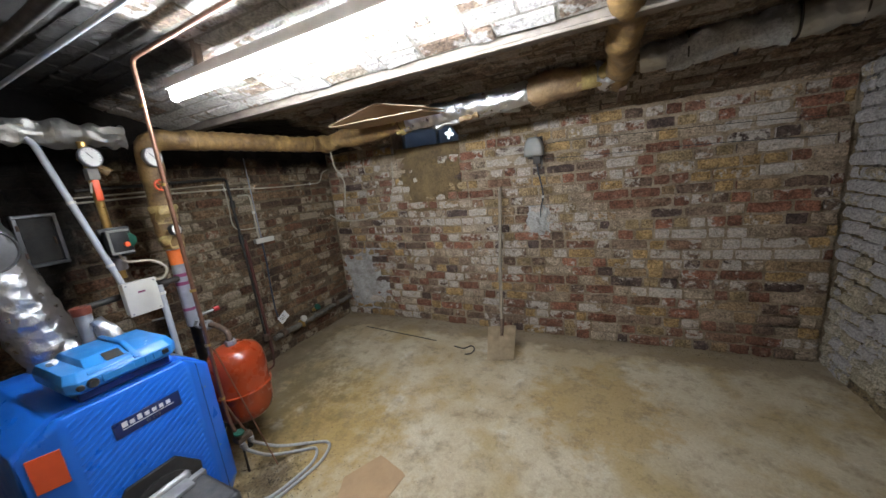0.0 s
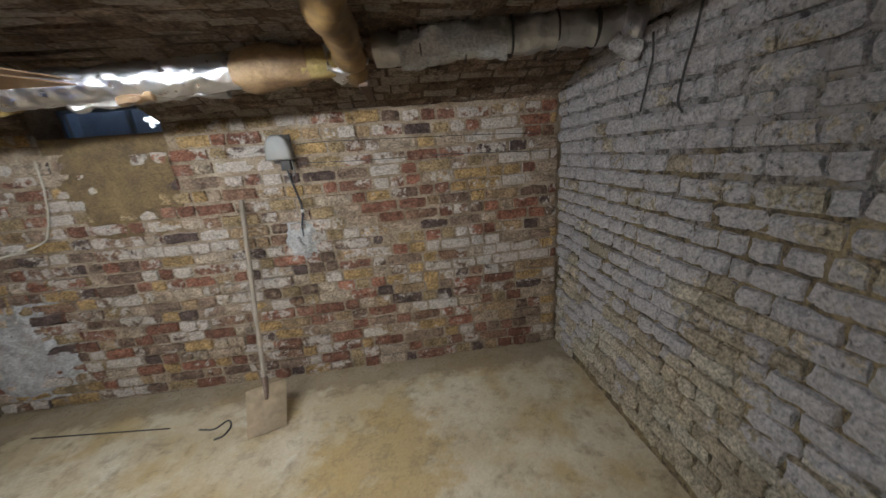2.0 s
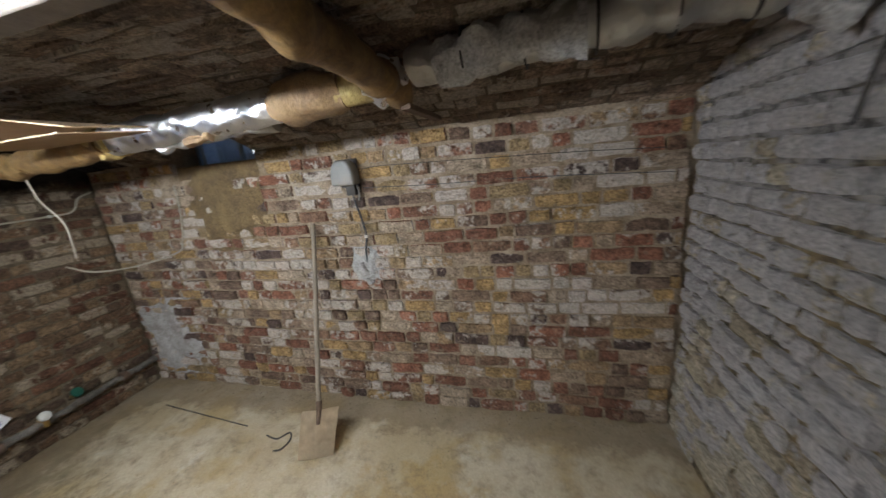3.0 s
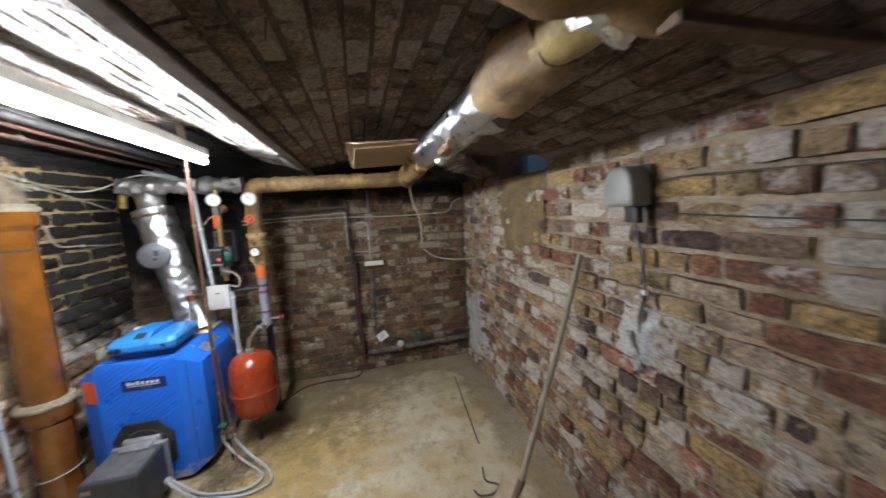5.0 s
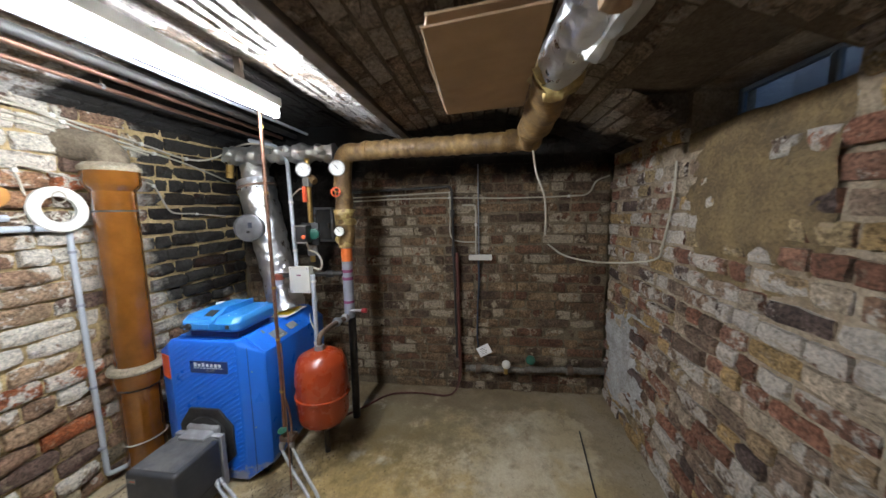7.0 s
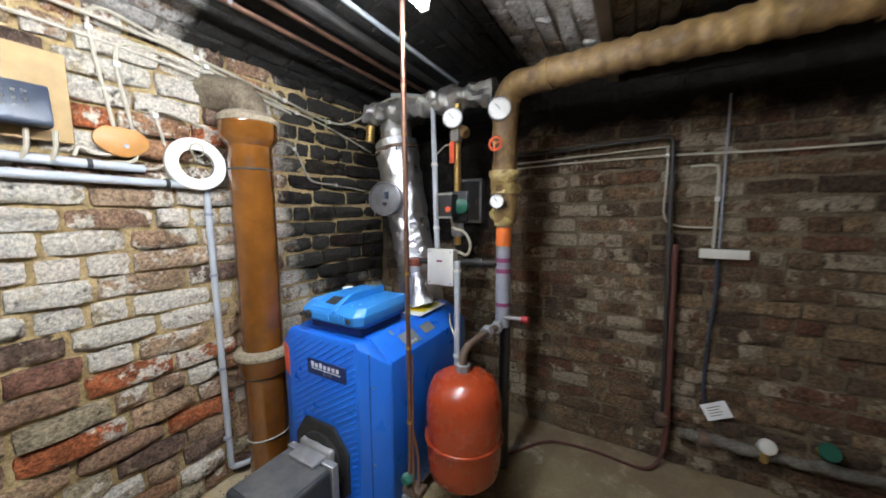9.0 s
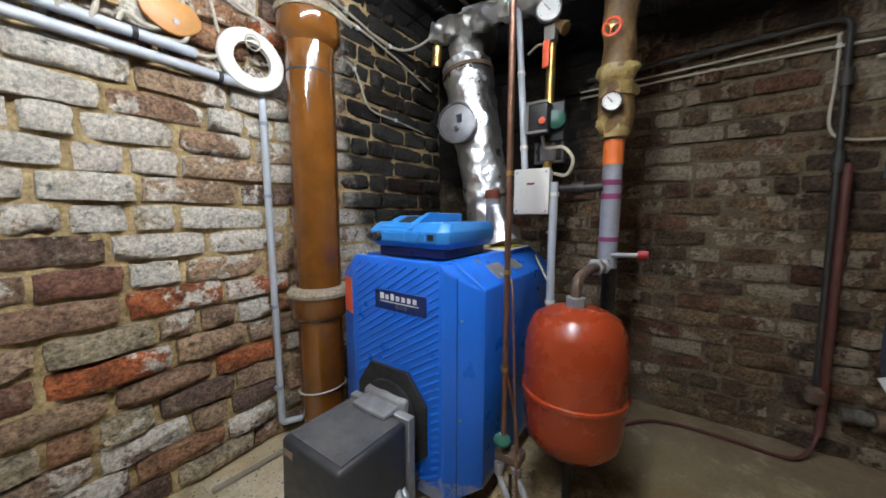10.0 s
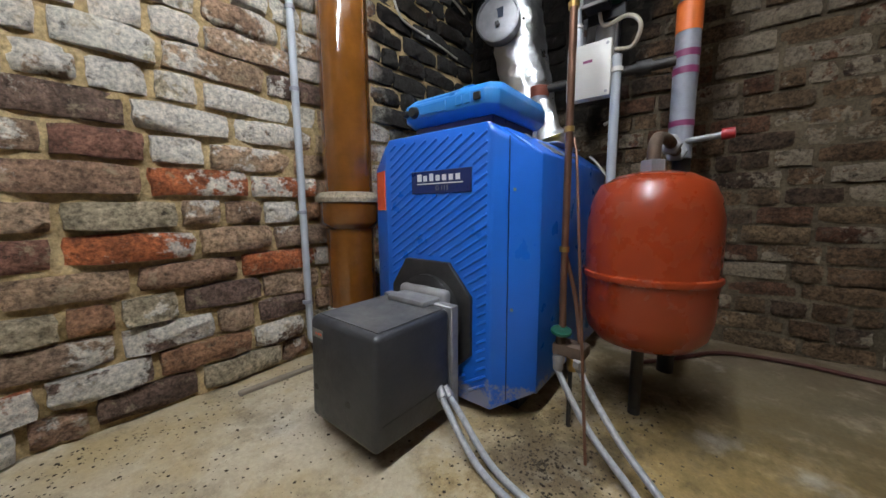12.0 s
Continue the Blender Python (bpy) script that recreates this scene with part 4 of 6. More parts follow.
def on_slope(x0, x1, f0, f1, name, material, label):
    """A thin plate on the sloping shoulder of the boiler, from f0 to f1 of the way down."""
    def at(f, lift):
        return (1.84 + 0.145 * f + 0.7 * lift, 1.062 - 0.107 * f + 0.7 * lift)
    part(name, prism([at(f0, 0.001), at(f1, 0.001), at(f1, 0.004), at(f0, 0.004)], "x", x0, x1), material, boiler, label, 0)


on_slope(-2.50, -2.36, 0.35, 0.85, "type_plate", M_alu, "worn silver type plate")
on_slope(-2.47, -2.40, 0.70, 0.80, "paper_strip", M_paper, "white paper strip")
on_slope(-2.68, -2.57, 0.40, 0.75, "type_plate", M_box_grey, "grey paper label")
on_slope(-2.35, -2.33, 0.05, 0.25, "type_plate", M_alu, "small scratched plate")
part("foot", box(-3.0, -2.22, 1.24, 1.30, FZ, 0.078), M_black, boiler)
part("foot", box(-3.0, -2.22, 1.84, 1.90, FZ, 0.078), M_black, boiler)

ctl = thing("boiler_control", (-2.33, 1.57, 1.062), "light blue control unit lying on the boiler", "control unit")
def loft(loops, material_bevel=0.006, bm=None):
    """A body through closed loops of points, one above the other."""
    bm = bm or bmesh.new()
    vs = [[bm.verts.new(q) for q in lp] for lp in loops]
    bm.faces.new(vs[0]), bm.faces.new(vs[-1])
    for a, c in zip(vs, vs[1:]):
        for i in range(len(a)):
            bm.faces.new((a[i], a[(i + 1) % len(a)], c[(i + 1) % len(a)], c[i]))
    bmesh.ops.recalc_face_normals(bm, faces=bm.faces)
    if material_bevel:
        bmesh.ops.bevel(bm, geom=list(bm.edges), offset=material_bevel, segments=2, affect="EDGES", profile=0.5)
    return bm


def plan(x0, x1, y0, y1, c, z):
    """A rectangle with its front corners cut off, at the height z."""
    return [(x0, y0, z), (x1 - c, y0, z), (x1, y0 + c, z), (x1, y1 - c, z), (x1 - c, y1, z), (x0, y1, z)]


part("case", loft([plan(-2.54, -2.16, 1.395, 1.815, 0.03, 1.108), plan(-2.56, -2.115, 1.372, 1.835, 0.04, 1.135), plan(-2.56, -2.112, 1.370, 1.838, 0.042, 1.185), plan(-2.55, -2.16, 1.388, 1.822, 0.036, 1.222)], 0.004), M_blue_light, ctl)
part("hood", loft([[(-2.54, 1.455, 1.20), (-2.125, 1.455, 1.195), (-2.125, 1.635, 1.195), (-2.54, 1.635, 1.20)], [(-2.54, 1.455, 1.225), (-2.13, 1.455, 1.205), (-2.13, 1.635, 1.205), (-2.54, 1.635, 1.225)], [(-2.53, 1.475, 1.248), (-2.25, 1.475, 1.252), (-2.25, 1.635, 1.252), (-2.53, 1.635, 1.248)]], 0.004), M_blue_light, ctl)
part("ridge", prism([(-2.115, 1.185), (-2.115, 1.20), (-2.25, 1.266), (-2.53, 1.262), (-2.53, 1.22), (-2.25, 1.22)], "y", 1.635, 1.662, 0.003, 1), M_blue_light, ctl)
part("display", prism([(-2.160, 1.222), (-2.225, 1.2465), (-2.226, 1.2495), (-2.161, 1.225)], "y", 1.545, 1.615), M_pipe_black, ctl, "dark display window")
# solid navy block drawn where the case only leaves a shaded gap
part("plinth", box(-2.52, -2.17, 1.41, 1.80, 1.064, 1.112, 0.006, 1), M_navy, ctl, "navy block in place of the shaded gap")
for y, r in ((1.415, 0.015), (1.46, 0.024)):
    part("knob", lathe([(r, 0.0), (r, 0.006), (r * 0.8, 0.02), (0.0, 0.022)], (-2.114, y, 1.158), (1, 0, 0), 16), M_black, ctl, "black round knob")
part("front_flap", box(-2.114, -2.107, 1.495, 1.625, 1.140, 1.180, 0.003, 1), M_blue_light, ctl)
part("switch", box(-2.114, -2.105, 1.752, 1.782, 1.150, 1.176, 0.002, 1), M_black, ctl, "black rocker switch")
for y in (1.672, 1.71):
    part("switch_blank", box(-2.114, -2.108, y, y + 0.028, 1.146, 1.180, 0.002, 1), M_blue_light, ctl)
for x, y in ((-2.19, 1.72), (-2.23, 1.74)):
    part("screw", lathe([(0.006, 0.0), (0.0, 0.003)], (x, y, 1.222), (0.1, 0, 1), 8), M_paper, ctl)
note = solo("paper_note", box(-2.95, -2.62, 1.66, 1.88, 1.064, 1.070, 0.001, 1), M_paper, "white paper sheet lying on the boiler", "paper")
note = solo("yellow_card", box(-2.93, -2.68, 1.70, 1.85, 1.0715, 1.0745), M_yellow, "yellow card lying on a paper sheet", "card")
note.rotation_euler.z = 0.12
rag = solo("rag", sweep(smooth_line([(-2.42, 1.41, 1.228), (-2.44, 1.43, 1.232), (-2.48, 1.44, 1.228)], 6), 0.015, 8, bumpy=0.01, scale=18), M_paper, "crumpled white rag on the control unit", "rag")

# ---- burner ----
burner = thing("oil_burner", (-1.85, 1.56, 0.08), "dark grey oil burner with a dusty lid", "burner")
bm = bmesh.new()
hood = [(-1.645, 1.385), (-1.645, 1.735), (-1.99, 1.735), (-1.99, 1.385)]
va = [bm.verts.new((x + (0.012 if x > -1.8 else 0), y, 0.025 if x < -1.8 else 0.04)) for x, y in hood]
vb = [bm.verts.new((x, y, 0.405)) for x, y in hood]
bm.faces.new(va), bm.faces.new(vb)
for i in range(4):
    bm.faces.new((va[i], va[(i + 1) % 4], vb[(i + 1) % 4], vb[i]))
bmesh.ops.recalc_face_normals(bm, faces=bm.faces)
bmesh.ops.bevel(bm, geom=list(bm.edges), offset=0.022, segments=3, affect="EDGES", profile=0.5)
part("hood", bm, M_burner, burner)
part("lid_dust", box(-1.975, -1.672, 1.405, 1.715, 0.4052, 0.4075), M_dusty, burner, "grey dust on the lid")
part("seam", box(-1.648, -1.6395, 1.40, 1.72, 0.125, 0.130), M_black, burner)
part("seam", box(-1.97, -1.66, 1.7345, 1.7365, 0.125, 0.129), M_black, burner)
for y in (1.42, 1.60):
    part("screw_hole", lathe([(0.013, 0.0), (0.013, 0.002), (0.0, 0.002)], (-1.6385, y, 0.155), (1, 0, 0), 14), M_black, burner)
part("label", box(-1.646, -1.6425, 1.405, 1.465, 0.335, 0.365), M_box_grey, burner, "small grey label with red dots")
for y in (1.425, 1.44, 1.452):
    part("dot", box(-1.643, -1.6415, y, y + 0.007, 0.345, 0.353), M_tag_red, burner)
part("housing", box(-2.03, -1.988, 1.378, 1.744, 0.03, 0.413, 0.004, 1), M_alu, burner, "cast aluminium housing frame")
part("neck", box(-2.075, -2.02, 1.43, 1.69, 0.22, 0.455, 0.025, 3), M_alu, burner, "cast aluminium neck")
part("neck_block", box(-2.06, -1.93, 1.46, 1.66, 0.405, 0.430, 0.010, 2), M_alu, burner)
part("blast_tube", lathe([(0.10, 0.0), (0.10, 0.05)], (-2.10, 1.56, 0.335), (1, 0, 0), 24), M_alu, burner)
part("stand", box(-1.99, -1.95, 1.45, 1.67, FZ, 0.05, 0.004, 1), M_black, burner)

# ---- hoses on the floor ----
def hose(points, label):
    ob = thing("fuel_hose", points[0], label, "hose", "braided fuel hoses")
    pts = smooth_line(points, 8)
    part("run", sweep(pts, 0.0112, 9), M_hose, ob)
    for a, b in ((pts[0], pts[2]), (pts[-1], pts[-3])):
        d = (b - a).normalized()
        part("ferrule", lathe([(0.017, -0.01), (0.018, 0.0), (0.018, 0.035), (0.014, 0.04)], a, d, 10), M_alu, ob, "silver crimped ferrule")


hose([(-1.93, 1.735, 0.12), (-1.89, 1.80, 0.09), (-1.85, 1.95, FZ + 0.018), (-1.79, 2.15, FZ + 0.016), (-1.765, 2.36, FZ + 0.016), (-1.84, 2.50, FZ + 0.016), (-2.00, 2.44, FZ + 0.016), (-2.12, 2.28, 0.06), (-2.19, 2.15, 0.19), (-2.205, 2.13, 0.245)], "grey braided hose looping over the floor")
hose([(-1.96, 1.735, 0.11), (-1.93, 1.82, 0.07), (-1.88, 1.98, FZ + 0.018), (-1.83, 2.15, FZ + 0.016), (-1.82, 2.32, FZ + 0.016), (-1.90, 2.42, FZ + 0.016), (-2.02, 2.35, FZ + 0.016), (-2.12, 2.19, 0.06), (-2.165, 2.08, 0.19), (-2.175, 2.065, 0.245)], "grey braided hose looping over the floor")
valve = thing("fuel_valve", (-2.21, 2.09, FZ), "brass oil filter valve with a green handwheel", "valve")
part("stem", sweep([(-2.24, 2.09, FZ), (-2.24, 2.09, 0.26)], 0.008, 8), M_pipe_black, valve)
part("valve_body", box(-2.26, -2.18, 2.04, 2.15, 0.25, 0.295, 0.010, 2), M_iron, valve)
for y in (2.065, 2.13):
    part("nut", lathe([(0.016, 0.0), (0.020, 0.003), (0.020, 0.028), (0.016, 0.031)], (-2.19, y, 0.225), (0.1, 0.1, 1), 6), M_alu, valve, "silver hexagonal nut", 0.3)
part("bonnet", lathe([(0.018, 0.0), (0.016, 0.04)], (-2.20, 2.065, 0.29), n=10), M_iron, valve)
part("handwheel", lathe([(0.010, 0.002), (0.030, 0.004), (0.036, 0.010), (0.034, 0.018), (0.024, 0.014), (0.010, 0.016)], (-2.20, 2.065, 0.325), (0.15, 0.1, 1), 18), M_green, valve, "green handwheel")
part("filter_cup", lathe([(0.0, 0.0), (0.022, 0.006), (0.024, 0.06), (0.018, 0.07)], (-2.235, 2.10, 0.185), n=14), M_brass, valve)

# ---- copper riser beside the boiler ----
riser = thing("copper_riser", (-2.25, 2.05, 0.3), "thin copper riser pipe beside the boiler", "pipe")
part("run", sweep(bend([(-2.22, 2.065, 0.28), (-2.25, 2.05, 0.46), (-2.245, 2.05, 2.80), (XE - 0.3, 1.93, 2.84)], 0.06, 6), 0.0125, 10), M_copper, riser)
part("branch", sweep(bend([(-2.255, 2.065, 1.0), (-2.24, 2.08, 0.95), (-2.06, 2.20, FZ + 0.02)], 0.05), 0.005, 8), M_copper, riser)
ring_clips(riser, [(-2.252, 2.048, z) for z in (1.03, 0.62, 1.42, 2.10, 2.55)], (0, 0, 1), 0.0125, M_brass)
part("branch", sweep(smooth_line([(-2.26, 2.045, 0.62), (-2.26, 2.09, 0.45), (-2.22, 2.125, 0.30)], 6), 0.008, 8), M_copper, riser)

# ---- flue ----
flue = thing("flue_pipe", (-2.98, 1.60, 1.05), "silver foil wrapped flue pipe rising from the boiler", "flue")
part("duct", sweep(dense([(-3.05, 1.60, 1.03), (-3.08, 1.54, 1.3), (-3.10, 1.34, 2.28)], 0.02), lambda f: 0.145 + 0.022 * f, 36, bumpy=0.018, scale=14), M_foil, flue)
part("foil_foot", sweep(dense([(-3.0, 1.62, 1.03), (-3.05, 1.59, 1.15)], 0.02), lambda f: 0.175 - 0.02 * f, 24, bumpy=0.04, scale=14), M_foil, flue)
part("band", lathe([(0.172, -0.012), (0.176, -0.012), (0.176, 0.012), (0.172, 0.012)], (-3.098, 1.355, 2.21), (-0.02, -0.2, 0.98), 28), M_iron, flue)
part("top_foil", sweep(dense(bend([(-3.10, 1.34, 2.25), (-3.11, 1.33, 2.46), (-3.40, 1.3, 2.60)], 0.12), 0.03), 0.12, 20, bumpy=0.04, scale=10), M_foil_dull, flue)
part("foil_tongue", sweep(dense([(-2.80, 1.72, 1.30), (-2.76, 1.80, 1.09)], 0.03), lambda f: 0.03 + 0.05 * f, 10, bumpy=0.03, scale=14), M_foil, flue)
cap = part("draught_cap", lathe([(0.118, 0.0), (0.120, 0.01), (0.120, 0.06), (0.126, 0.065), (0.126, 0.085), (0.116, 0.088), (0.112, 0.078)], (-2.91, 1.41, 1.825), (0.9, 0.25, 0.02), 30), M_steel_dark, flue, "round steel draught regulator")
part("plate", lathe([(0.1115, 0.079), (0.03, 0.086), (0.0, 0.086)], (-2.91, 1.41, 1.825), (0.9, 0.25, 0.02), 26), M_steel_dark, cap)
part("sticker", box(-2.832, -2.828, 1.41, 1.47, 1.825, 1.875), M_ctl_blue, cap, "blue sticker")
part("knob", lathe([(0.014, 0.0), (0.014, 0.02), (0.0, 0.022)], (-2.832, 1.435, 1.79), (0.9, 0.22, 0.02), 10), M_black, cap)

# ---- heating header, gauges and pump ----
header = thing("heating_header", (-3.0, 1.7, 2.42), "foil wrapped heating pipe behind the flue", "pipe")
part("run", sweep(dense([(-3.02, 1.13, 2.50), (-3.0, 2.22, 2.49)], 0.02), 0.072, 22, bumpy=0.045, scale=17), M_foil_dull, header)
part("stub", sweep([(-3.02, 1.15, 2.42), (-3.03, 1.13, 2.30)], 0.035, 12), M_brass, header)


def gauge(at, r, label, facing=(0.95, 0.30, 0.05)):
    ob = thing("gauge", at, label, "gauge", "round gauges")
    d = Vector(facing).normalized()
    part("case", lathe([(r * 0.9, -0.03), (r, -0.02), (r * 1.04, 0.008), (r * 0.95, 0.012), (r * 0.93, 0.004), (0.0, 0.004)], at, facing, 26), M_black if r < 0.05 else M_alu, ob)
    part("dial", lathe([(r * 0.92, 0.004), (r * 0.92, 0.0065), (0.0, 0.0065)], at, facing, 24), M_dial, ob, "white dial")
    m = Matrix.Translation(at) @ d.to_track_quat("Z", "Y").to_matrix().to_4x4()
    bm = box(-0.002, 0.002, -r * 0.15, r * 0.6, 0.007, 0.0085)
    bm.transform(m @ Matrix.Rotation(0.7, 4, "Z"))
    part("needle", bm, M_black, ob)
    bm = bmesh.new()
    for i in range(13):
        a = -0.6 + i * (math.pi + 1.2) / 12
        q = Vector((math.cos(a) * r * 0.78, math.sin(a) * r * 0.78, 0.0072))
        bmesh.ops.create_cube(bm, size=0.0035, matrix=m @ Matrix.Translation(q))
    part("scale_marks", bm, M_black, ob)
    part("stem", sweep([Vector(at) - d * 0.03, Vector(at) - d * 0.10], 0.012, 8), M_brass, ob)


gauge((-2.85, 2.305, 2.335), 0.068, "large white dial gauge on an insulated pipe")
gauge((-2.88, 1.975, 2.335), 0.064, "white dial thermometer above a ball valve")
gauge((-2.815, 2.31, 1.79), 0.044, "small white pressure gauge on an insulated pipe")

flow = thing("flow_pipe", (-2.93, 2.31, FZ), "insulated heating riser with tape bands below", "pipe")
FX, FY = -2.935, 2.315
part("wrap", sweep(dense(bend([(FX, FY, 1.66), (FX, FY, 2.47), (-2.83, 2.62, 2.47)], 0.12, 6), 0.03), 0.076, 18, bumpy=0.02, scale=9), M_wrap, flow)
part("torn_wrap", sweep(dense([(FX + 0.01, FY, 1.84), (FX + 0.01, FY, 1.98)], 0.02), 0.080, 16, bumpy=0.05, scale=16), M_wrap_yellow, flow, "torn yellow glass wool")
part("lower_wrap", sweep(dense([(FX, FY, 1.64), (FX, FY, 1.75)], 0.02), 0.07, 14, bumpy=0.04, scale=16), M_wrap_yellow, flow)
part("pipe", sweep(dense([(FX, FY, 1.68), (FX, FY, 0.98)], 0.2), 0.047, 16), M_pipe_grey, flow)
for z, h, mt in ((1.60, 0.03, M_orange), (1.54, 0.03, M_orange), (1.42, 0.014, M_purple), (1.35, 0.014, M_purple), (1.13, 0.012, M_purple)):
    part("tape", lathe([(0.0475, -h), (0.049, -h), (0.049, h), (0.0475, h)], (FX, FY, z), n=16), mt, flow, "orange tape band" if mt is M_orange else "purple tape band")
part("lower_pipe", sweep([(FX - 0.02, FY + 0.01, 1.0), (FX - 0.02, FY + 0.01, FZ)], 0.036, 12), M_pipe_black, flow)
wheel_at = Vector((FX + 0.115, FY - 0.02, 2.13))
wheel = part("valve_wheel", sweep([wheel_at + Vector((0, 0.038 * math.cos(a), 0.038 * math.sin(a))) for a in [k * math.pi / 10 for k in range(21)]], 0.007, 8), M_tag_red, flow, "red valve wheel")
for a in (0.3, 2.4, 4.5):
    part("spoke", sweep([wheel_at, wheel_at + Vector((0, 0.036 * math.cos(a), 0.036 * math.sin(a)))], 0.005, 6), M_tag_red, wheel)
part("spindle", sweep([wheel_at + Vector((0.008, 0, 0)), wheel_at - Vector((0.05, 0, 0))], 0.008, 8), M_brass, wheel)
tap = part("drain_tap", sweep([(FX + 0.03, FY + 0.02, 1.05), (FX + 0.05, FY + 0.16, 1.06)], 0.013, 10), M_alu, flow, "grey drain tap")
part("cap", lathe([(0.0, 0.0), (0.024, 0.003), (0.022, 0.045), (0.0, 0.048)], (FX + 0.05, FY + 0.14, 1.06), (0.1, 1, 0.05), 12), M_dark_red, tap, "red plastic cap")

vessel_pipe = thing("vessel_pipe", (-2.42, 2.28, 0.88), "rusty pipe fitting above the expansion vessel", "pipe")
part("run", sweep(bend([(FX + 0.02, FY, 0.99), (-2.60, 2.30, 1.02), (-2.42, 2.28, 1.00), (-2.42, 2.28, 0.88)], 0.06, 6), 0.021, 12), M_iron, vessel_pipe)
for q, d in (((-2.70, 2.30, 1.012), (1, 0, 0)), ((-2.84, 2.312, 1.0), (1, 0, 0)), ((-2.42, 2.28, 0.90), (0, 0, 1))):
    part("union_nut", lathe([(0.03, -0.025), (0.040, -0.022), (0.040, 0.022), (0.03, 0.025)], q, d, 6), M_alu, vessel_pipe, "hexagonal union nut", 0.3)
VX, VY, VR = -2.42, 2.285, 0.203
vessel = thing("expansion_vessel", (VX, VY, 0.24), "red orange steel expansion vessel hanging beside the boiler", "expansion vessel")
prof = [(0.0, 0.03), (0.10, 0.04), (0.155, 0.06), (0.185, 0.095), (VR - 0.006, 0.15), (VR, 0.30)]
part("lower_shell", lathe([(r, z + 0.24) for r, z in prof], (VX, VY, 0), n=40), M_red, vessel)
part("upper_shell", lathe([(VR, 0.54), (VR - 0.002, 0.72), (VR - 0.014, 0.79), (0.165, 0.842), (0.11, 0.873), (0.05, 0.885), (0.0, 0.887)], (VX, VY, 0), n=40), M_red, vessel)
part("bead", lathe([(VR - 0.002, 0.522), (VR + 0.008, 0.526), (VR + 0.010, 0.535), (VR + 0.008, 0.544), (VR - 0.002, 0.548)], (VX, VY, 0), n=40), M_red, vessel)
# assumed leg, added in black where shadow lies below the vessel
part("leg", sweep([(VX - 0.06, VY - 0.02, 0.285), (VX - 0.06, VY - 0.02, FZ)], 0.022, 10), M_pipe_black, vessel, "black support leg added in the vessel's shadow")

pump = thing("pump_valve", (-2.93, 1.97, 1.55), "pump with a green motor and a red ball valve", "pump")
part("riser", sweep([(-2.95, 1.975, 1.50), (-2.95, 1.975, 2.44)], 0.024, 12), M_brass, pump)
part("fitting", box(-2.97, -2.90, 1.945, 2.005, 2.19, 2.27, 0.008), M_box_grey, pump, "pale valve block")
part("foil_rag", sweep(dense([(-2.94, 2.0, 2.29), (-2.92, 2.06, 2.23)], 0.02), 0.028, 10, bumpy=0.03, scale=18), M_wrap, pump, "scrap of insulation")
part("lever", box(-2.905, -2.885, 1.945, 1.985, 2.05, 2.19, 0.008), M_tag_red, pump, "red plastic lever")
part("motor", lathe([(0.045, 0.0), (0.05, 0.01), (0.05, 0.05), (0.035, 0.055)], (-2.915, 2.025, 1.765), (1, 0.3, 0), 14), M_green, pump, "green pump motor")
part("back_plate", box(-2.93, -2.905, 1.90, 2.07, 1.66, 1.865, 0.006), M_black, pump)
part("terminal_box", box(-2.89, -2.79, 1.905, 2.015, 1.69, 1.845, 0.01), M_black, pump, "black terminal box")
part("terminal_frame", box(-2.795, -2.785, 1.90, 2.02, 1.685, 1.70, 0.002, 1), M_box_grey, pump)
part("terminal_frame", box(-2.795, -2.785, 1.90, 1.915, 1.70, 1.845, 0.002, 1), M_box_grey, pump)
part("terminal_frame", box(-2.795, -2.785, 1.90, 2.02, 1.835, 1.85, 0.002, 1), M_box_grey, pump)
part("red_knob", lathe([(0.017, 0.0), (0.017, 0.012), (0.0, 0.014)], (-2.79, 1.99, 1.745), (1, 0.2, 0), 14), M_tag_red, pump, "round red knob")
part("lower_valve", lathe([(0.04, 0.0), (0.044, 0.02), (0.044, 0.09), (0.03, 0.10)], (-2.95, 1.975, 1.56), n=14), M_alu, pump)
jb = thing("junction_box", (-2.72, 1.975, 1.285), "white plastic junction box on a conduit", "junction box")
part("base", box(-2.80, -2.735, 1.88, 2.055, 1.265, 1.487, 0.008), M_white_plastic, jb)
part("cover", box(-2.735, -2.715, 1.873, 2.062, 1.258, 1.494, 0.006), M_white_plastic, jb)
part("mark", box(-2.716, -2.7135, 1.945, 1.985, 1.41, 1.422), M_purple, jb, "small purple mark")
for y in (1.89, 2.045):
    for z in (1.275, 1.475):
        part("screw", lathe([(0.007, 0.0), (0.0, 0.002)], (-2.715, y, z), (1, 0, 0), 8), M_alu, jb)
con = thing("conduit", (-2.73, 2.09, 0.75), "white plastic conduit rising to a junction box", "conduit", "boiler conduits")
part("run", sweep(dense([(-2.74, 2.08, 0.70), (-2.74, 2.08, 1.42)], 0.2), 0.020, 12), M_white_pvc, con)
ring_clips(con, [(-2.74, 2.08, 1.36), (-2.74, 2.08, 0.80)], (0, 0, 1), 0.022, M_white_plastic)
con = thing("conduit", (-2.76, 1.93, 1.52), "grey white conduit rising from a junction box", "conduit", "boiler conduits")
part("run", sweep(bend([(-2.79, 1.905, 1.48), (-2.98, 1.765, 2.46), (-3.05, 1.62, 2.58), (-3.12, 1.30, 2.66)], 0.08, 6), 0.018, 12), M_white_pvc, con)
ring_clips(con, [(-2.817, 1.885, 1.62), (-2.90, 1.824, 2.05)], (-0.19, -0.14, 0.98), 0.018, M_white_plastic)
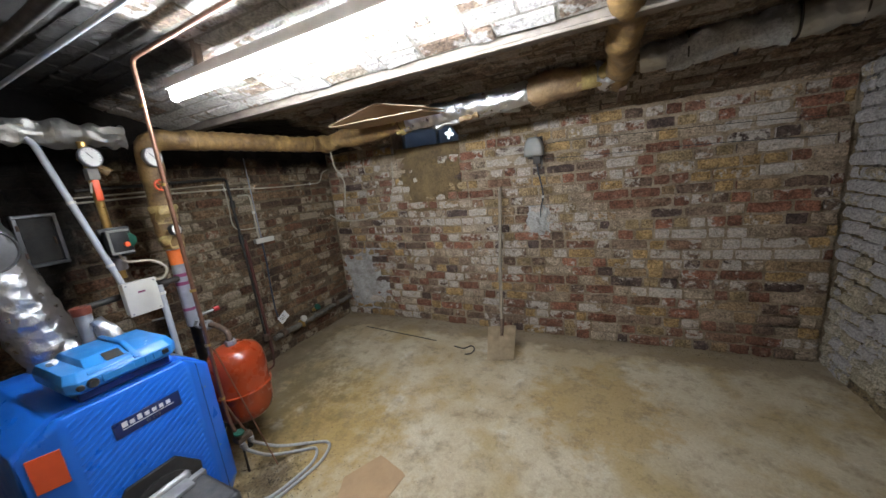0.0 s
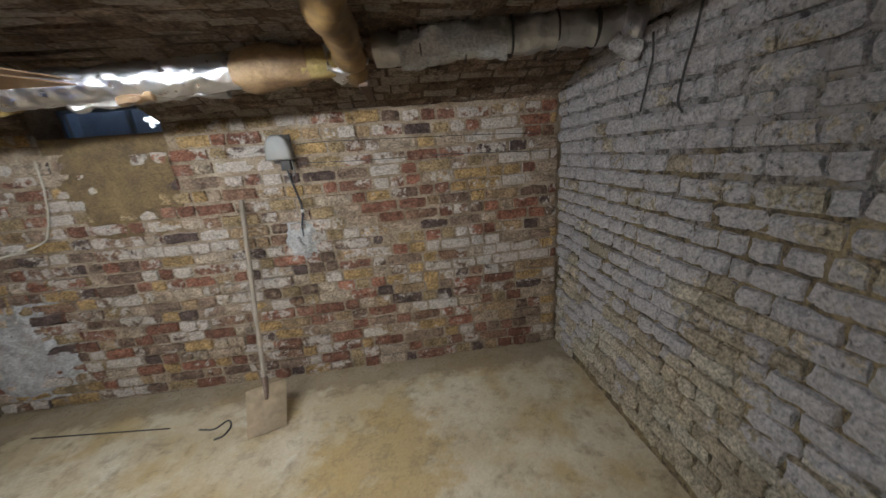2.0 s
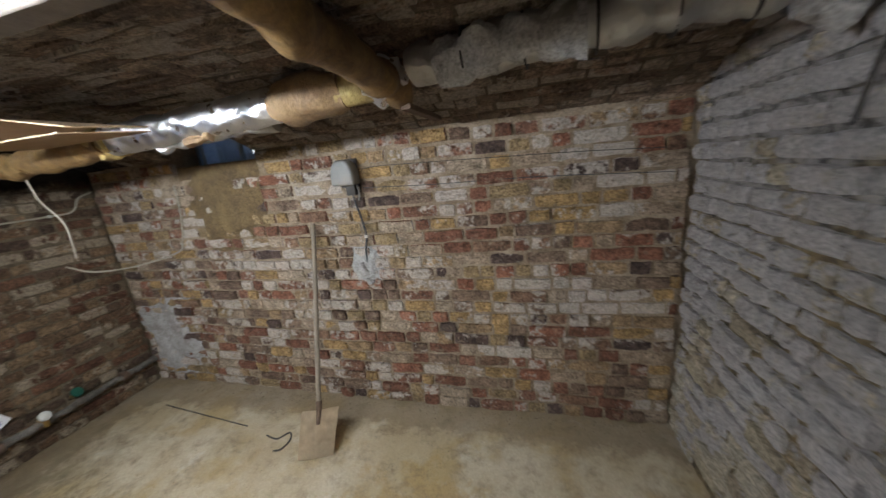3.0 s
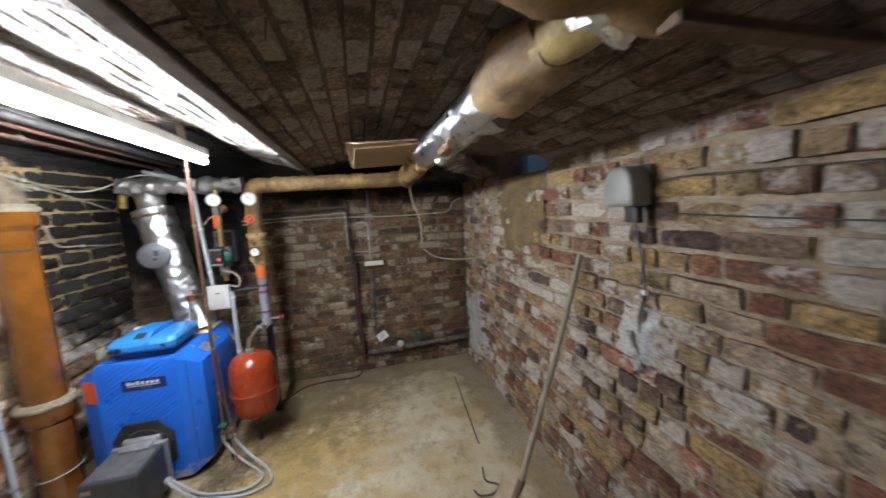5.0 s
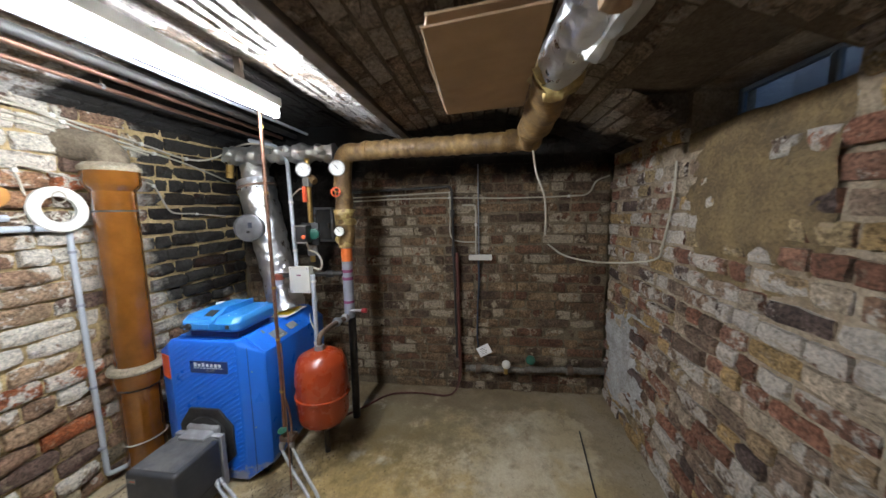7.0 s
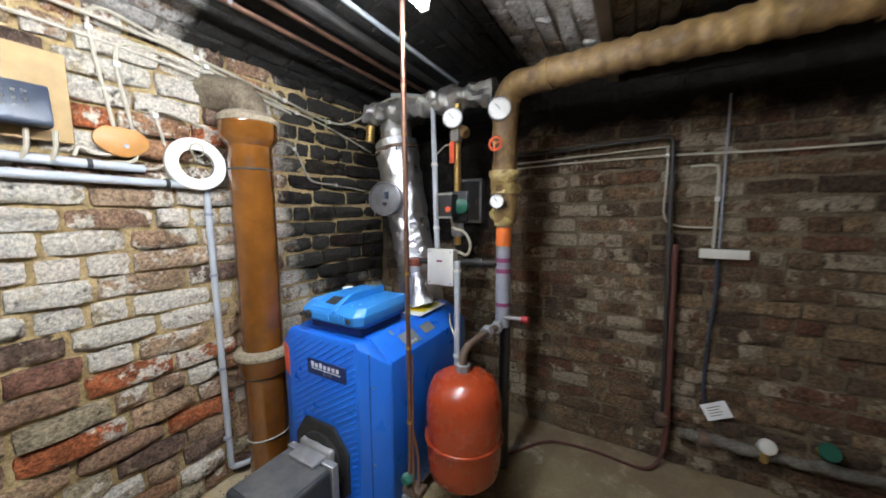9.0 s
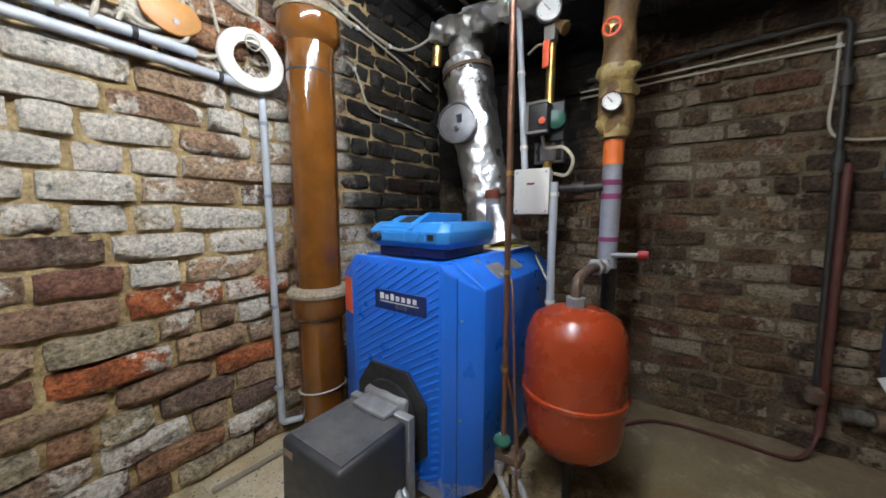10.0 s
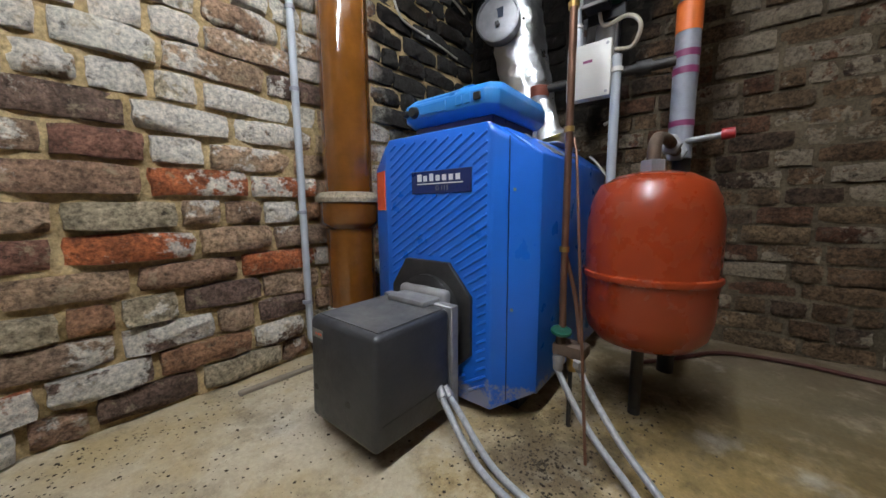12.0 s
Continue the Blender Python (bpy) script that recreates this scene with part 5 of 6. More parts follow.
cable([(-2.88, 1.96, 1.70), (-2.87, 1.99, 1.62), (-2.80, 2.10, 1.60), (-2.76, 2.16, 1.53), (-2.78, 2.13, 1.46), (-2.80, 2.06, 1.47)], 0.009, (), None, "cream cable looping from pump to junction box", "boiler cables")
cable([(-2.76, 2.05, 1.29), (-2.76, 2.08, 1.24), (-2.78, 2.08, 1.17), (-2.84, 2.02, 1.16)], 0.008, (), None, "loose cream cable end below the junction box", "boiler cables")
cable([(-2.80, 1.90, 2.10), (-2.86, 1.93, 2.16), (-2.90, 1.95, 2.17)], 0.006, (), None, "thin cream cable to the valve lever", "boiler cables")
cable([(-2.74, 2.07, 0.90), (-2.80, 2.0, 0.98), (-2.88, 1.95, 1.02)], 0.006, (), None, "thin cream cable behind the boiler", "boiler cables")
ret = thing("return_pipe", (-2.85, 1.78, 1.06), "grey pipe stub with a dark iron cross pipe", "pipe")
part("stub", sweep([(-2.84, 1.69, 1.06), (-2.84, 1.69, 1.36)], 0.042, 14), M_pipe_grey, ret)
part("red_cap", lathe([(0.046, 0.0), (0.050, 0.01), (0.050, 0.05), (0.03, 0.055)], (-2.84, 1.69, 1.35), n=14), M_rust_red, ret, "dull red cap")
part("cross_pipe", sweep([(-2.84, 1.69, 1.385), (-2.91, 2.28, 1.40)], 0.022, 12), M_pipe_black, ret, "dark iron cross pipe")
part("pipe_joint", lathe([(0.028, -0.03), (0.034, -0.03), (0.034, 0.03), (0.028, 0.03)], (-2.896, 2.16, 1.397), (-0.12, 1, 0), 12), M_pipe_black, ret)

# ---- soot door in the west wall ----
door = thing("soot_door", (XW + 0.02, 1.80, 1.62), "dull grey steel soot door in the blackened wall", "soot door")
for c in ((1.69, 1.91, 1.63, 1.655), (1.69, 1.91, 1.985, 2.01), (1.69, 1.715, 1.655, 1.985), (1.885, 1.91, 1.655, 1.985)):
    part("frame", box(XW - 0.03, XW + 0.045, c[0], c[1], c[2], c[3], 0.004, 1), M_steel_dark, door)
leaf = part("door_leaf", box(XW - 0.02, XW + 0.035, 1.7155, 1.8845, 1.6555, 1.9845, 0.004, 1), M_pipe_black, door, "sooty sheet steel leaf")
part("latch", sweep([(XW + 0.035, 1.865, 1.83), (XW + 0.055, 1.865, 1.83), (XW + 0.06, 1.865, 1.78)], 0.006, 8), M_iron, leaf)
for z in (1.72, 1.92):
    part("hinge", sweep([(XW + 0.045, 1.708, z - 0.02), (XW + 0.045, 1.708, z + 0.02)], 0.008, 8), M_iron, door)

# ---- insulated pipe round the north vault ----
run = thing("insulated_pipe", (-2.7, 3.2, 2.37), "brown paper wrapped heating pipe under the vault", "pipe")


def rings(f, r, count, amp):
    return r + amp * abs(math.sin(math.pi * count * f))


part("west_run", sweep(dense([(-2.84, 2.55, 2.47), (-2.74, 3.82, 2.475)], 0.02), lambda f: rings(f, 0.070, 15, 0.010), 18, bumpy=0.008, scale=9), M_wrap, run)
part("elbow", sweep(dense(bend([(-2.75, 3.74, 2.475), (-2.72, 3.90, 2.48), (-2.42, 3.90, 2.49)], 0.1, 6), 0.03), 0.086, 18, bumpy=0.04, scale=9), M_wrap, run)
part("brown_run", sweep(dense([(-2.50, 3.90, 2.488), (-1.62, 3.88, 2.54)], 0.04), 0.093, 20, bumpy=0.035, scale=6), M_wrap, run)
part("torn_end", sweep(dense([(-1.68, 3.88, 2.538), (-1.56, 3.88, 2.546)], 0.02), 0.096, 18, bumpy=0.06, scale=14), M_wrap_yellow, run, "torn yellow glass wool end")
part("foil_run", sweep(dense([(-1.60, 3.88, 2.545), (-0.38, 3.95, 2.60)], 0.018), lambda f: rings(f, 0.086, 5, 0.006), 34, bumpy=0.018, scale=15), M_foil, run, "crinkled silver foil wrap")
part("foil_flap", sweep(dense([(-1.32, 3.95, 2.49), (-0.50, 4.00, 2.53)], 0.04), lambda f: 0.04 + 0.012 * math.sin(9 * f), 12, bumpy=0.05, scale=12), M_foil_dull, run, "hanging dirty foil flap")
part("torn_wool", sweep(dense([(-1.02, 3.89, 2.485), (-0.84, 3.90, 2.495)], 0.03), 0.030, 10, bumpy=0.04, scale=16), M_wrap_pink, run, "glass wool bulging from the foil")
part("tan_wrap", sweep(dense([(-0.41, 3.95, 2.60), (0.0, 3.98, 2.63)], 0.03), lambda f: 0.096 + 0.030 * math.sin(math.pi * min(1, f * 1.15)) ** 0.6, 26, bumpy=0.03, scale=11), M_wrap_pink, run, "bulging tan paper wrap")
part("yellow_wrap", sweep(dense([(-0.04, 3.98, 2.63), (0.19, 4.01, 2.64)], 0.03), lambda f: 0.086 - 0.008 * f, 20, bumpy=0.02, scale=9), M_wrap_yellow, run, "yellow wrapped pipe joint")
part("foil_elbow", sweep(dense(bend([(0.09, 4.00, 2.635), (0.25, 4.06, 2.64), (0.26, 3.90, 2.65)], 0.08, 6), 0.02), 0.080, 18, bumpy=0.05, scale=15), M_foil, run, "crumpled foil elbow")
part("cross_run", sweep(dense([(0.25, 4.14, 2.605), (0.27, 3.5, 2.63), (0.26, 2.84, 2.69), (0.26, 2.3, 2.88)], 0.04), lambda f: rings(f, 0.080, 9, 0.006), 20, bumpy=0.03, scale=7), M_wrap, run, "brown paper wrapped branch")
part("hanger", sweep([(-2.48, 3.90, 2.5), (-2.48, 3.90, 2.80)], 0.012, 6), M_iron, run)
part("hanger", sweep([(-0.2, 3.97, 2.6), (-0.2, 3.97, 2.86)], 0.012, 6), M_iron, run)
part("wall_clamp", box(0.27, 0.33, 4.05, 4.72, 2.50, 2.53, 0.004, 1), M_iron, run)
duct = thing("foil_duct", (1.2, 3.92, 2.44), "dirty foil wrapped duct along the vault", "duct")
part("run", sweep(dense([(0.40, 3.92, 2.655), (1.2, 3.82, 2.675), (1.88, 3.76, 2.69)], 0.03), lambda f: rings(f, 0.086, 12, 0.010), 22, bumpy=0.035, scale=8), M_foil_dull, duct)
part("bare_wool", sweep(dense([(0.55, 3.87, 2.640), (1.15, 3.80, 2.655)], 0.03), 0.093, 18, bumpy=0.05, scale=12), M_cement, duct, "pale crumbling pipe lagging")
part("end_foil", sweep(dense([(1.80, 3.765, 2.685), (1.93, 3.755, 2.68)], 0.02), 0.105, 18, bumpy=0.05, scale=14), M_foil, duct)
part("end_plaster", sweep(dense([(1.76, 3.72, 2.585), (1.90, 3.74, 2.55)], 0.03), 0.05, 10, bumpy=0.04, scale=14), M_plaster, duct)
for f in (0.15, 0.33, 0.52, 0.70, 0.86):
    x = 0.46 + 1.40 * f
    part("wire_band", lathe([(0.102, -0.004), (0.112, -0.004), (0.112, 0.004), (0.102, 0.004)], (x, 3.905 - 0.15 * f, 2.655 + 0.035 * f), (1, -0.1, 0.03), 20), M_pipe_black, duct)

# ---- cardboard jammed at the pipe ----
card = thing("folded_cardboard", (-1.55, 3.5, 2.5), "folded brown cardboard jammed above the pipe", "cardboard")
def sheet(corners, thick, material, parent, name):
    bm = bmesh.new()
    c = [Vector(q) for q in corners]
    n = (c[1] - c[0]).cross(c[2] - c[0]).normalized() * thick
    lo = [bm.verts.new(q) for q in c]
    hi = [bm.verts.new(q + n) for q in c]
    bm.faces.new(lo), bm.faces.new(hi)
    for i in range(4):
        bm.faces.new((lo[i], lo[(i + 1) % 4], hi[(i + 1) % 4], hi[i]))
    return part(name, bm, material, parent, "", 0)


sheet([(-2.080, 3.360, 2.517), (-1.140, 3.390, 2.512), (-1.110, 3.770, 2.537), (-2.080, 3.790, 2.542)], 0.006, M_cardboard, card, "lower_panel")
sheet([(-2.080, 3.350, 2.527), (-1.530, 3.330, 2.622), (-1.510, 3.760, 2.612), (-2.080, 3.780, 2.552)], 0.006, M_cardboard, card, "upper_panel")
sheet([(-1.530, 3.330, 2.622), (-1.120, 3.410, 2.537), (-1.100, 3.750, 2.557), (-1.510, 3.760, 2.612)], 0.006, M_cardboard, card, "upper_panel")
M_card_edge = plain("torn_cardboard_edge", (0.42, 0.32, 0.21), 0.8, 0.0, 0.2, 8, 0.1)
for a, c in (((-2.080, 3.358, 2.521), (-1.140, 3.388, 2.516)), ((-2.080, 3.348, 2.531), (-1.530, 3.328, 2.626)), ((-1.530, 3.328, 2.626), (-1.120, 3.408, 2.541))):
    part("torn_edge", sweep(dense([a, c], 0.04), 0.0038, 6, bumpy=0.005, scale=20), M_card_edge, card, "pale torn edge")

# ---- north wall ----
lampbox = thing("bulkhead_box", (-0.515, YN - 0.06, 2.10), "grey plastic bulkhead box on the brick wall", "wall box")
bm = prism([(-0.615, 2.105), (-0.415, 2.105), (-0.415, 2.20), (-0.44, 2.27), (-0.475, 2.305), (-0.555, 2.305), (-0.59, 2.27), (-0.615, 2.20)], "y", YN - 0.15, YN - 0.015, 0.022, 3)
part("hood", bm, M_box_grey, lampbox)
part("back_plate", box(-0.60, -0.43, YN - 0.02, YN - 0.002, 2.08, 2.31, 0.004, 1), M_pipe_black, lampbox)
part("terminal", box(-0.53, -0.45, YN - 0.08, YN - 0.02, 2.02, 2.11, 0.006), M_pipe_black, lampbox, "black terminal block")
part("grey_lead", sweep(smooth_line([(-0.445, YN - 0.04, 2.10), (-0.44, YN - 0.035, 2.03), (-0.455, YN - 0.03, 1.97)], 5), 0.008, 7), M_box_grey, lampbox)
cable([(-0.50, YN - 0.04, 2.06), (-0.49, YN - 0.03, 1.95), (-0.455, YN - 0.025, 1.78), (-0.445, YN - 0.025, 1.66), (-0.475, YN - 0.02, 1.52), (-0.48, YN - 0.005, 1.40)], 0.008, (3,), M_cable_dark, "black cable running down from the wall box", "black cables")
for i, (x, z) in enumerate(((-0.52, 1.36), (-0.49, 1.28), (-0.54, 1.42))):
    solo("plaster_blob", sweep(dense([(x, YN - 0.02, z), (x + 0.02, YN - 0.022, z - 0.06)], 0.015), 0.028, 9, bumpy=0.03, scale=22), M_plaster, "white plaster blob round the cable end", "plaster", "structure")
cable([(1.80, YN - 0.02, 2.16), (1.2, YN - 0.015, 2.19), (0.4, YN - 0.015, 2.215), (-0.2, YN - 0.02, 2.23), (-0.42, YN - 0.02, 2.22)], 0.003, (), M_pipe_black, "thin dark wire along the brick wall", "wall wires")
cable([(1.85, YN - 0.015, 2.0), (1.0, YN - 0.012, 2.04), (0.2, YN - 0.012, 2.05), (-0.40, YN - 0.015, 2.07)], 0.003, (), M_cable_dark, "thin dark wire along the brick wall", "wall wires")
cable([(-2.64, 3.92, 2.40), (-2.64, 3.95, 2.22), (-2.58, 4.0, 2.05), (-2.62, 4.02, 1.86), (-2.64, 4.02, 1.76)], 0.0075, (), M_cable, "cream cable hanging from the insulated pipe", "hanging cables")
cable([(-2.98, 4.10, 1.66), (-2.92, 4.25, 1.56), (-2.80, 4.50, 1.53), (-2.62, YN - 0.02, 1.58), (-2.50, YN - 0.02, 1.72), (-2.42, YN - 0.02, 2.0), (-2.40, YN - 0.02, 2.25)], 0.0075, (), M_cable, "cream cable looping up the wall corner", "hanging cables")

shovel = thing("shovel", (-0.75, 4.08, FZ), "dusty shovel with wooden handle leaning on the brick wall", "shovel")
part("handle", sweep(smooth_line([(-0.926, YN - 0.05, 1.80), (-0.915, 4.62, 1.36), (-0.90, 4.46, 0.88), (-0.875, 4.32, 0.50), (-0.855, 4.23, 0.27)], 8), lambda f: 0.021 - 0.003 * abs(f - 0.5), 12), M_handle_wood, shovel, "grey worn wooden handle")
blade = bmesh.new()
top_c, tip_c = Vector((-0.858, 4.245, 0.29)), Vector((-0.845, 4.06, FZ + 0.012))
down = tip_c - top_c
wide = Vector((0.94, 0.34, 0.0)).normalized()
nrm = wide.cross(down).normalized()
rows_ = []
for j in range(9):
    f = j / 8
    half = 0.155 * (1 - 0.06 * f)
    row = []
    for i in range(9):
        s = i / 4 - 1
        lift = 0.022 * s * s - 0.012 + (0.02 if abs(s) > 0.5 and f < 0.05 else 0)
        drop = 0.0 if f > 0.1 else (0.06 * (0.4 - abs(abs(s) - 0.55)) if abs(s) > 0.15 else 0.0)
        row.append(blade.verts.new(top_c + down * f + wide * half * s + nrm * lift - down * drop * 0.6))
    rows_.append(row)
for j in range(8):
    for i in range(8):
        blade.faces.new((rows_[j][i], rows_[j][i + 1], rows_[j + 1][i + 1], rows_[j + 1][i]))
bmesh.ops.solidify(blade, geom=list(blade.faces), thickness=0.006)
part("blade", blade, M_shovel, shovel, "sand covered steel blade")
part("socket", sweep([(-0.866, 4.27, 0.36), (-0.853, 4.22, 0.27), (-0.849, 4.18, 0.20)], lambda f: 0.027 - 0.012 * f, 12), M_iron, shovel, "rusty steel socket")
poker = thing("poker", (-2.2, 4.35, FZ), "thin black iron poker lying on the floor", "poker")
part("rod", sweep(smooth_line([(-2.95, 4.41, FZ + 0.008), (-2.3, 4.34, FZ + 0.008), (-1.74, 4.28, FZ + 0.008)], 5), 0.0055, 7), M_pipe_black, poker)
hook = thing("iron_hook", (-1.28, 4.16, FZ), "bent black iron hook lying on the floor", "hook")
part("bar", sweep(smooth_line([(-1.46, 4.21, FZ + 0.009), (-1.33, 4.19, FZ + 0.009), (-1.26, 4.27, FZ + 0.009), (-1.20, 4.20, FZ + 0.009), (-1.21, 4.10, FZ + 0.009), (-1.27, 4.07, FZ + 0.009)], 6), 0.0075, 7), M_pipe_black, hook)

# ---- west wall ----
WX = XW + 0.03
gas = thing("iron_pipe", (WX, 3.3, 0.2), "black iron pipe bent along the dirty brick wall", "pipe")
part("run", sweep(bend([(WX + 0.02, 2.05, 2.155), (WX + 0.02, 3.225, 2.20), (WX + 0.02, 3.27, 0.25)], 0.05, 5), 0.0135, 10), M_pipe_black, gas)
part("coupling", lathe([(0.024, -0.04), (0.024, 0.04)], (WX + 0.02, 3.233, 1.92), n=12), M_pipe_black, gas)
part("coupling", lathe([(0.024, -0.05), (0.024, 0.05)], (WX + 0.02, 3.242, 1.52), n=12), M_pipe_black, gas)
part("valve", lathe([(0.02, -0.05), (0.04, -0.03), (0.04, 0.03), (0.02, 0.05)], (WX + 0.02, 3.269, 0.30), n=10), M_iron, gas)
red = thing("red_pipe", (WX, 3.34, 0.1), "dull red pipe upright on the brick wall", "pipe")
part("run", sweep(bend([(WX + 0.025, 3.275, 1.51), (WX + 0.025, 3.30, 0.25), (WX + 0.05, 3.29, 0.10)], 0.05), 0.019, 10), M_pipe_red, red)
part("hose", sweep(smooth_line([(WX + 0.05, 3.29, 0.10), (WX + 0.09, 3.25, FZ + 0.04), (WX + 0.16, 3.15, FZ + 0.016), (WX + 0.14, 2.85, FZ + 0.016), (WX + 0.20, 2.55, FZ + 0.016), (WX + 0.45, 2.35, FZ + 0.016), (WX + 0.62, 2.2, FZ + 0.016)], 7), 0.010, 8), M_pipe_red, red, "red brown hose on the floor")
wb = thing("distribution_box", (WX, 3.57, 1.42), "long white cable box on the brick wall", "wall box")
part("box", box(XW + 0.005, XW + 0.06, 3.405, 3.635, 1.435, 1.488, 0.006), M_box_grey, wb)
part("cover", box(XW + 0.058, XW + 0.068, 3.40, 3.64, 1.432, 1.491, 0.003, 1), M_white_plastic, wb)
WC = XW + 0.018
cable([(WC, 3.475, 1.48), (WC, 3.475, 1.8), (WC, 3.47, 1.97), (WC, 3.44, 2.005), (WC, 3.33, 2.005)], 0.010, (1,), None, "pale cable rising from the long white box", "west wall cables")
cable([(WC, 3.505, 1.48), (WC, 3.50, 1.9), (WC, 3.497, 2.30), (WC, 3.495, 2.42)], 0.007, (), M_pipe_grey, "grey cable rising up the dirty wall", "west wall cables")
cable([(WC, 3.50, 1.43), (WC, 3.505, 1.2), (WC, 3.49, 0.9), (WC, 3.485, 0.6), (WC, 3.50, 0.46)], 0.010, (), M_ctl_blue, "dark blue cable hanging to a paper tag", "west wall cables")
cable([(WC, 2.0, 2.06), (WC, 2.6, 2.08), (WC, 3.2, 2.085), (WC, 3.8, 2.07), (WC, 4.4, 2.08), (WC, 4.58, 2.10), (WC, 4.66, 2.22), (WC, 4.78, 2.27)], 0.008, (2, 4), None, "pale cable strung level along the dirty wall", "west wall cables")
cable([(WC, 2.0, 2.10), (WC, 2.6, 2.12), (WC, 3.15, 2.14), (WC, 3.20, 2.12), (WC, 3.205, 1.9), (WC, 3.205, 1.70), (WC, 3.28, 1.63), (WC, 3.5, 1.62)], 0.007, (), None, "pale cable bent down along the dirty wall", "west wall cables")
tag = thing("paper_tag", (WX, 3.60, 0.36), "white paper tag hung on a cable", "tag")
bm = box(XW + 0.032, XW + 0.035, -0.07, 0.07, -0.055, 0.055)
bm.transform(Matrix.Translation((0, 3.56, 0.435)) @ Matrix.Rotation(0.5, 4, "X"))
part("paper", bm, M_paper, tag)
bm = bmesh.new()
for i in range(4):
    box(XW + 0.035, XW + 0.036, -0.045, 0.03 - 0.012 * (i % 2), 0.025 - i * 0.018, 0.030 - i * 0.018, bm=bm)
bm.transform(Matrix.Translation((0, 3.56, 0.435)) @ Matrix.Rotation(0.5, 4, "X"))
part("writing_lines", bm, M_box_grey, tag, "faint grey writing", 0)
ledge = solo("water_pipe", sweep(dense([(XW + 0.06, 3.36, 0.235), (XW + 0.06, 4.0, 0.25), (XW + 0.06, YN - 0.01, 0.275)], 0.04), 0.032, 12, bumpy=0.02, scale=14), M_dirty, "dirty lagged water pipe along the wall foot", "pipe")
meter = thing("water_stopcock", (XW + 0.1, 3.79, 0.31), "white plastic stopcock cap on the water pipe", "stopcock")
part("cap", lathe([(0.0, 0.0), (0.035, 0.004), (0.045, 0.018), (0.042, 0.04), (0.022, 0.052), (0.0, 0.054)], (XW + 0.09, 3.79, 0.31), (0.9, 0.1, 0.5), 18), M_white_plastic, meter)
part("brass_body", lathe([(0.025, -0.06), (0.03, -0.02), (0.03, 0.02)], (XW + 0.08, 3.79, 0.29), (0.9, 0.1, 0.5), 12), M_brass, meter)
part("nut", lathe([(0.022, -0.03), (0.022, 0.03)], (XW + 0.09, 3.79, 0.24), n=6), M_brass, meter, "", 0.3)
gv = thing("garden_valve", (XW + 0.1, 4.04, 0.35), "dark green handwheel valve on the water pipe", "valve")
part("wheel", lathe([(0.01, 0.0), (0.045, 0.004), (0.05, 0.014), (0.045, 0.024), (0.01, 0.026)], (XW + 0.11, 4.04, 0.38), (0.8, 0.1, 0.5), 16), M_green, gv)
part("body", lathe([(0.02, -0.09), (0.028, -0.05), (0.02, 0.0)], (XW + 0.11, 4.04, 0.38), (0.8, 0.1, 0.5), 10), M_brass, gv)
for y in (4.45, 3.5):
    solo("pipe_collar", lathe([(0.04, -0.03), (0.055, -0.028), (0.055, 0.028), (0.04, 0.03)], (XW + 0.06, y, 0.235 + 0.03 * (y - 3.36)), (0, 1, 0.02), 12), M_iron, "rusty collar on the water pipe", "collar")

# ---- east wall ----
for pts in ([(XE - 0.025, 3.62, 2.60), (XE - 0.03, 3.60, 2.48), (XE - 0.02, 3.63, 2.40), (XE - 0.02, 3.66, 2.28), (XE - 0.02, 3.68, 2.20)],
            [(XE - 0.025, 3.30, 2.70), (XE - 0.03, 3.33, 2.50), (XE - 0.02, 3.38, 2.36), (XE - 0.02, 3.40, 2.22), (XE - 0.02, 3.36, 2.16)]):
    cable(pts, 0.006, (), M_pipe_black, "thin black wire hanging on the whitewashed wall", "hanging wires")

# ---- floor things ----
flat = solo("cardboard_sheet", prism([(-1.42, 2.12), (-1.12, 2.20), (-1.09, 2.46), (-1.12, 2.48), (-1.36, 2.55), (-1.50, 2.30)], "z", FZ + 0.002, FZ + 0.007), M_cardboard, "flat piece of brown cardboard on the floor", "cardboard", "", 0)
stick = solo("wooden_lath", box(-1.98, -1.56, 0.905, 0.935, FZ + 0.001, FZ + 0.018, 0.003, 1), M_handle_wood, "pale wooden lath lying at the wall foot", "lath")
stick.rotation_euler.z = -0.06
rng = random.Random(11)
bm = bmesh.new()
for i in range(800):
    if i < 500:
        x, y = rng.gauss(-2.15, 0.28), rng.gauss(2.12, 0.20)
    else:
        x, y = rng.uniform(-2.0, 1.0), rng.uniform(0.95, 3.2)
    if (x < -2.06 and y < 1.97) or y < 0.85 or x < -3.4 or x > -1.2:
        continue
    s = rng.uniform(0.001, 0.0038) * (1.2 if i < 500 else 0.8)
    m = Matrix.Translation((x, y, FZ + s * 0.25)) @ Euler((0, 0, rng.uniform(0, 3))).to_matrix().to_4x4() @ Matrix.Diagonal((s * rng.uniform(0.8, 2), s, s * 0.5, 1))
    bmesh.ops.create_icosphere(bm, subdivisions=1, radius=1.0, matrix=m)
crumbs = solo("floor_crumbs", bm, plain("dark_crumbs", (0.06, 0.045, 0.03), 0.9, 0.0, 0.4, 30, 0.2), "dark crumbs and grit scattered on the floor", "debris", "stuff")

# ---- crumbs of dirt on the floor ----
rng = random.Random(41)
crumb_v, crumb_f = [], []


